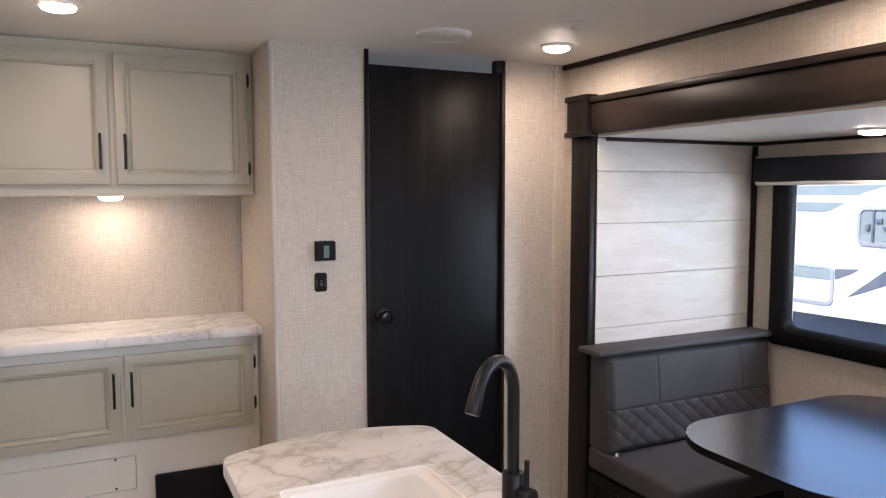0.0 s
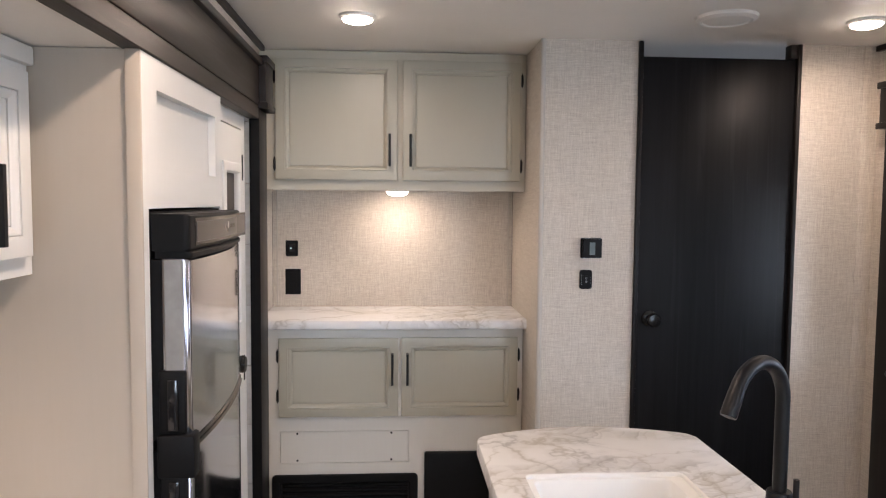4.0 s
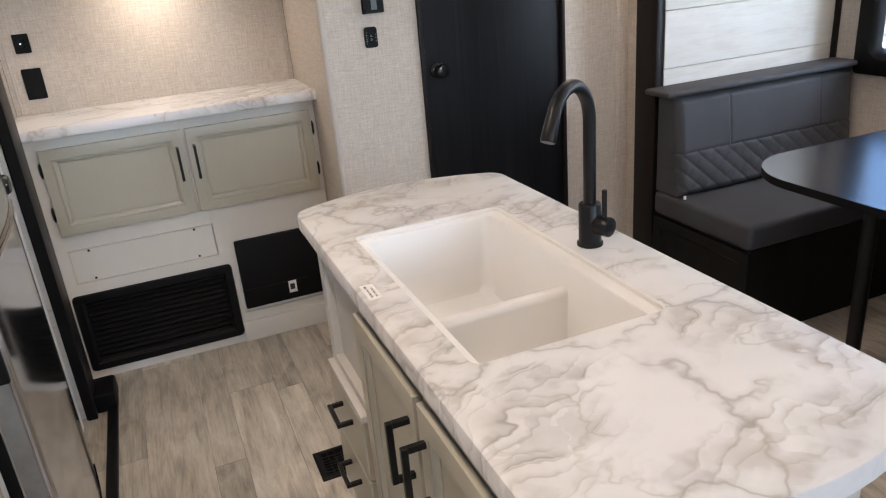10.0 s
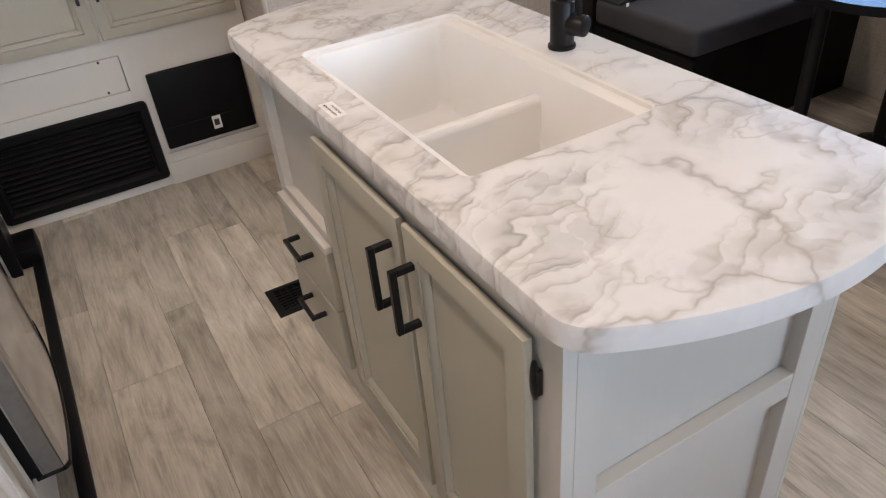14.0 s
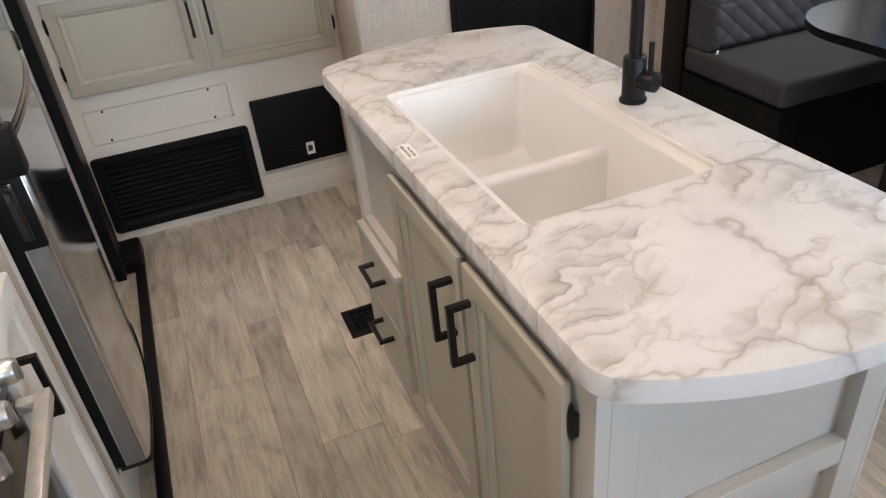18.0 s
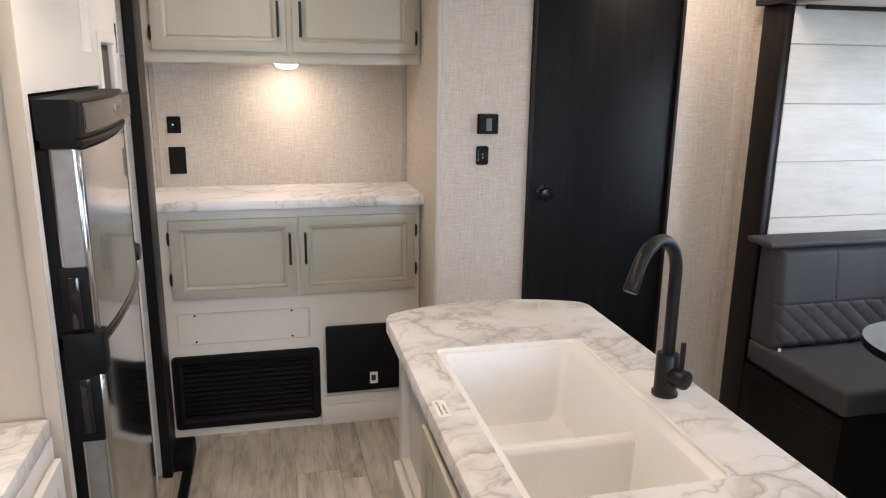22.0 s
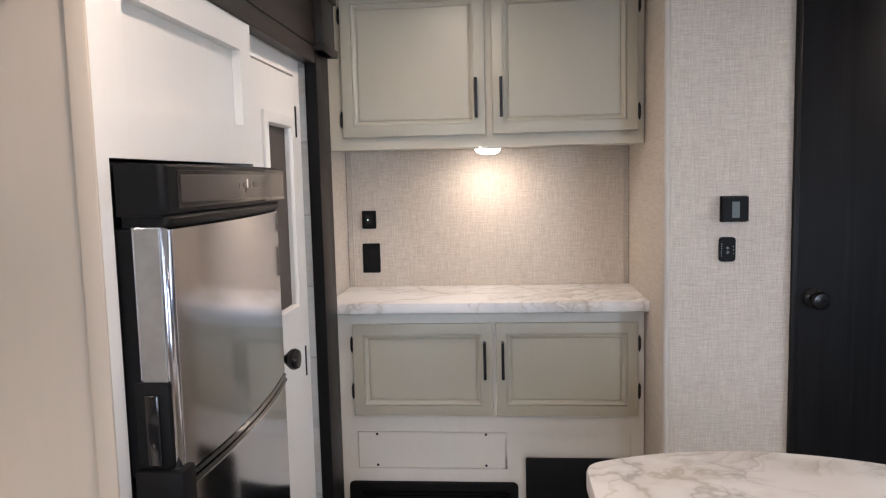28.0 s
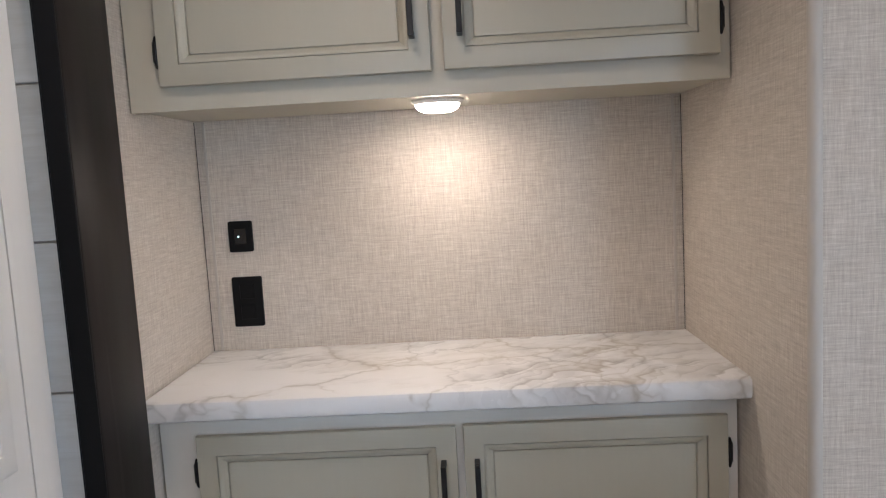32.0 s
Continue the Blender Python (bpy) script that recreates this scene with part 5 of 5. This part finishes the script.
def bench(label, y_front, y_back):
    """A dinette bench; it faces from y_back to y_front."""
    t = thing("dinette_bench", label, "bench", group="dinette benches")
    s = 1 if y_back > y_front else -1
    def yy(a, b):
        return (min(a, b), max(a, b))
    bm = box(BX0 + 0.02, BX1, *yy(y_front + s * 0.012, y_back - s * 0.002), 0.0, 0.374)
    part("base", bm, BENCH, t, "black wooden bench base")
    part("end_panel", nested(-max(y_front, y_back) + 0.004, -min(y_front, y_back) - 0.004, 0.02, 0.366, [(0, 0.0), (0, -0.014), (0.045, -0.014), (0.052, -0.007), (0.06, -0.007)], cap=True), BENCH, t).matrix_basis = pose(BX0 + 0.0195, 0, 0, 0, 0, -90)
    cushion("seat", t, BX0 + 0.002, BX1, *yy(y_front, y_back - s * 0.004), 0.3745, 0.476, 0.022)
    # sloping backrest with quilted lower band
    bm = bm_new()
    n, rows = 120, 84
    yb = y_back - s * 0.10
    grid = []
    X0, X1, Z0, Z1 = BX0 + 0.010, BX1 - 0.004, 0.478, 0.885
    for j in range(rows + 1):
        line = []
        for i in range(n * 2 + 1):
            x, z = X0 + (X1 - X0) * i / (2 * n), Z0 + (Z1 - Z0) * j / rows
            d = min(x - X0, X1 - x, z - Z0, Z1 - z)
            puff = 0.028 * (1 - max(0.0, 1 - d / 0.035) ** 2)
            lean = 0.045 * (1 - (z - Z0) / (Z1 - Z0))
            if z < Z0 + 0.180:
                for u, deep in (((x + 1.15 * z) / 0.077, 0.0034), ((x - 1.15 * z) / 0.077, 0.0016)):
                    w = min(u % 1.0, 1 - u % 1.0) * 0.052
                    puff -= deep * math.exp(-(w / 0.0040) ** 2) - 0.0008 * math.cos(2 * math.pi * (u + 0.5))
            seam = min(abs(z - Z0 - 0.180), min(abs(x - (X0 + 0.262)), abs(x - (X1 - 0.20))) if z > Z0 + 0.180 else 1.0)
            puff -= 0.0036 * math.exp(-(seam / 0.0045) ** 2)
            line.append(bm.verts.new((x, yb - s * (puff + lean) + s * 0.002, z)))
        grid.append(line)
    for j in range(rows):
        for i in range(n * 2):
            bm.faces.new((grid[j][i], grid[j][i + 1], grid[j + 1][i + 1], grid[j + 1][i]))
    ring = [*grid[0], *[g[-1] for g in grid[1:]], *grid[-1][-2::-1], *[g[0] for g in grid[-2:0:-1]]]
    back = [bm.verts.new((v.co.x, y_back - s * 0.012, v.co.z)) for v in ring]
    m = len(ring)
    for k in range(m):
        bm.faces.new((ring[k], back[k], back[(k + 1) % m], ring[(k + 1) % m]))
    bm.faces.new(back)
    part("backrest", bm, GREYFAB, t, "grey quilted vinyl backrest")
    part("ledge", box(BX0 - 0.055, BX1, *yy(y_back - s * 0.150, y_back - s * 0.001), 0.888, 0.912, 0.010, 3), GREYFAB, t, "grey padded ledge")
    return t


cushioned = bench("black dinette bench with grey quilted vinyl cushions against the shiplap", 1.945, 2.498)
part("tag", box(1.932, 1.946, 2.318, 2.321, 0.477, 0.492, 0.001, 1), LENS_WHITE, cushioned, "small white cushion tag")
bench("black dinette bench with grey vinyl cushions beyond the table", 1.185, 0.632)

tbl = thing("dinette_table", "black laminate dinette table with rounded corners on pedestal legs", "table")
bm = bm_new()
tp = rounded_rect(1.762, X_OUT - 0.015, 1.135, 1.905, 0.24, 14)
rr = [[bm.verts.new((x, y, z)) for x, y in tp] for z in (0.722, 0.748)]
n = len(tp)
for k in range(n):
    bm.faces.new((rr[0][k], rr[0][(k + 1) % n], rr[1][(k + 1) % n], rr[1][k]))
bm.faces.new(rr[0][::-1])
bm.faces.new(rr[1])
bmesh.ops.bevel(bm, geom=[e for e in bm.edges if abs(e.verts[0].co.z - e.verts[1].co.z) < 1e-5], offset=0.003, segments=2, affect="EDGES")
top = part("tabletop", bm, TABLE, tbl)
top.data.materials.append(BLACKPL)
for p in top.data.polygons:
    if abs(p.normal.z) < 0.9:
        p.material_index = 1
for x in (2.02, 2.54):
    leg = part("leg", cyl((x, 1.56, 0.365), (0, 0, 1), 0.0235, 0.712, 24), BLACK, tbl)
    part("foot", lathe([(0.0, 0.0), (0.075, 0.0), (0.075, 0.006), (0.045, 0.016), (0.030, 0.024), (0.0, 0.025)], 28, (x, 1.56, 0.0004)), BLACK, leg)

# window with blind
win = thing("window_1", "black-framed slide window with rounded corners", "window", kind="structure")
bm = bm_new()
prof = [(0.075, 0.0), (0.075, -0.020), (0.066, -0.026), (0.010, -0.026), (0.0, -0.018), (-0.012, 0.0), (-0.012, 0.03)]
rr = []
for g, d in prof:
    rr.append([bm.verts.new((X_OUT + d, y, z)) for y, z in rounded_rect(WY0 - g, WY1 + g, WZ0 - g, WZ1 + g, max(0.012, 0.05 + (g if g < 0.05 else -0.03)), 6)])
for a, b in zip(rr, rr[1:]):
    n = len(a)
    for k in range(n):
        bm.faces.new((a[k], a[(k + 1) % n], b[(k + 1) % n], b[k]))
part("window_frame", bm, BLACKPL, win)
pane = part("pane", box(X_OUT + 0.022, X_OUT + 0.026, WY0, WY1, WZ0, WZ1), GLASS, win)
pane.visible_shadow = False
blind = thing("roller_blind", "dark roller blind cassette with a white hem bar", "blind")
part("cassette", box(X_OUT - 0.085, X_OUT - 0.0275, WY0 - 0.10, WY1 + 0.135, 1.605, 1.712, 0.008), make_fabric("navy_blind_cloth", (0.010, 0.012, 0.018)), blind)
part("hem_bar", box(X_OUT - 0.080, X_OUT - 0.034, WY0 - 0.09, WY1 + 0.125, 1.588, 1.604, 0.004), LENS_WHITE, blind)
part("bracket", box(X_OUT - 0.062, X_OUT - 0.001, WY1 + 0.1355, WY1 + 0.142, 1.60, 1.72), LENS_WHITE, blind)

# assumed rear window and entrance door glass, unseen behind the walk
for nm, x0, x1, y0, y1, z0, z1 in (("window_2", -0.55, 0.95, Y_REAR - 0.03, Y_REAR - 0.026, 0.9, 1.8), ("window_3", XR + 0.02, XR + 0.024, -1.70, -1.0, 0.65, 1.85)):
    g = solid(nm, box(x0, x1, y0, y1, z0, z1), GLASS, "unseen plain clear window pane, assumed", "window", kind="structure")
    g.visible_shadow = False

# ---- outside ----
structure("ground", box(-300, 300, -300, 300, -1.0, -0.9), GRAVEL, "grey asphalt sales lot", "ground")
rv = thing("parked_trailer", "white parked travel trailer with dark swoosh stripes", "trailer")


def slab_yz(pts, x0, x1):
    """An outline in y and z, drawn out along x."""
    bm = bm_new()
    a, b = ([bm.verts.new((x, y, z)) for y, z in pts] for x in (x0, x1))
    for k in range(len(pts)):
        bm.faces.new((a[k], a[(k + 1) % len(pts)], b[(k + 1) % len(pts)], b[k]))
    bm.faces.new(a)
    bm.faces.new(b[::-1])
    return bm


part("body", slab_yz([(-3.0, 0.52), (5.3, 0.34), (5.62, 0.50), (5.60, 0.85), (5.35, 1.10), (4.976, 1.254), (4.62, 1.38), (4.346, 1.53), (4.0, 1.63), (3.4, 1.69), (2.6, 1.71), (-3.0, 1.72)], 6.4, 8.7), RVWHITE, rv)
part("chassis", box(6.62, 8.5, -2.8, 5.2, -0.30, 0.40), RVGREY, rv)


def trailer_opening(name, y0, y1, z0, z1, label):
    w = new(name)
    w.parent = rv
    bm = bm_new()
    rr = [[bm.verts.new((6.3995 + d, y, z)) for y, z in rounded_rect(y0 + g, y1 - g, z0 + g, z1 - g, 0.07 - g * 0.5, 5)] for g, d in ((0, 0), (0, -0.015), (0.03, -0.02), (0.034, -0.004))]
    for a, b in zip(rr, rr[1:]):
        for k in range(len(a)):
            bm.faces.new((a[k], a[(k + 1) % len(a)], b[(k + 1) % len(a)], b[k]))
    part("frame", bm, RVFRAME, w)
    return tagged(w, label)


w = trailer_opening("window", 3.55, 4.372, 1.055, 1.415, "pale glazed trailer window")
part("pane", slab_yz(rounded_rect(3.58, 4.342, 1.085, 1.385, 0.05, 5), 6.392, 6.3985), RVGLASS, w)
part("latch", box(6.375, 6.391, 4.205, 4.228, 1.09, 1.38, 0.004), RVGREY, w)
part("latch_knob", box(6.37, 6.391, 4.245, 4.285, 1.20, 1.255, 0.006), RVGREY, w)
part("latch_knob", box(6.37, 6.391, 4.13, 4.19, 1.27, 1.31, 0.006), RVGREY, w)
part("latch_knob", box(6.37, 6.391, 4.085, 4.12, 1.21, 1.24, 0.006), RVGREY, w)
h = trailer_opening("hatch", 4.585, 5.25, 0.455, 0.845, "rounded luggage hatch")
part("panel", slab_yz(rounded_rect(4.615, 5.22, 0.485, 0.815, 0.05, 5), 6.394, 6.3985), RVWHITE, h)
part("band", box(6.390, 6.3935, 4.62, 5.21, 0.70, 0.80), RVGLASS, h)
for pts in (((4.58, 0.815), (4.33, 0.835), (4.40, 0.79), (4.576, 0.712)), ((4.45, 0.56), (4.34, 0.60), (3.7, 0.88), (3.0, 1.22), (3.4, 1.18), (4.10, 0.84)), ((4.2, 0.90), (3.5, 0.94), (2.0, 0.98), (3.5, 0.955))):
    part("stripe", slab_yz(list(pts), 6.3945, 6.399), RVGREY, rv)
for y in (3.6, 2.7):
    part("wheel", cyl((6.75, y, -0.55), (1, 0, 0), 0.35, 0.22, 28, bevel=0.04), BLACKPL, rv)
far = thing("far_trailer", "white trailer with grey bands parked behind", "trailer")
part("body", box(11.0, 13.4, 5.0, 16.0, -0.3, 2.1, 0.12, 3), RVWHITE, far)
for z in (1.20, 1.48, 1.76):
    part("band", box(10.99, 10.999, 5.3, 15.5, z, z + 0.16), RVGLASS, far)
for y in (9.0, 9.9):
    part("wheel", cyl((11.2, y, -0.55), (1, 0, 0), 0.35, 0.22, 28, bevel=0.04), BLACKPL, far)

# ---- floor of vinyl planks ----
floor = thing("floor", "grey oak vinyl plank flooring", "floor", kind="structure")
part("underlay", box(-1.1, 3.0, Y_REAR - 0.1, 4.2, -0.06, -0.0085), BRONZE, floor)
L = 1.06
# widths of the printed boards and where a butt joint of each row lies
ROWS = ((0.208, 2.35), (0.202, 1.917), (0.100, 2.18), (0.170, 2.617), (0.100, 1.487), (0.160, 2.05), (0.205, 1.72), (0.105, 2.44))
shared = {}
x, q = -0.44 - 0.208 - 0.105 - 0.205, 0
order = [6, 7, 0] + list(range(8)) * 4
while x < X_OUT:
    W, y = ROWS[order[q]]
    y -= 5 * L + (0.0 if 3 <= q < 11 else 0.31 * q)
    while y < 3.30:
        a, b = max(y, -2.2), min(y + L, 3.30)
        if b - a > 0.04 and not (x < -0.60 and b < 1.2):
            key = (W, round(b - a, 3))
            if key not in shared:
                ln = key[1]
                g = box(-W / 2 + 0.0004, W / 2 - 0.0004, -ln / 2 + 0.0004, ln / 2 - 0.0004, -0.008, 0.0, 0.0007, 1)
                shared[key] = mesh_of("plank", g, PLANK, 0)
            p = new("plank", shared[key])
            p.parent = floor
            p.location = (x + W / 2, (a + b) / 2, 0.0)
        y += L
    x += W
    q += 1
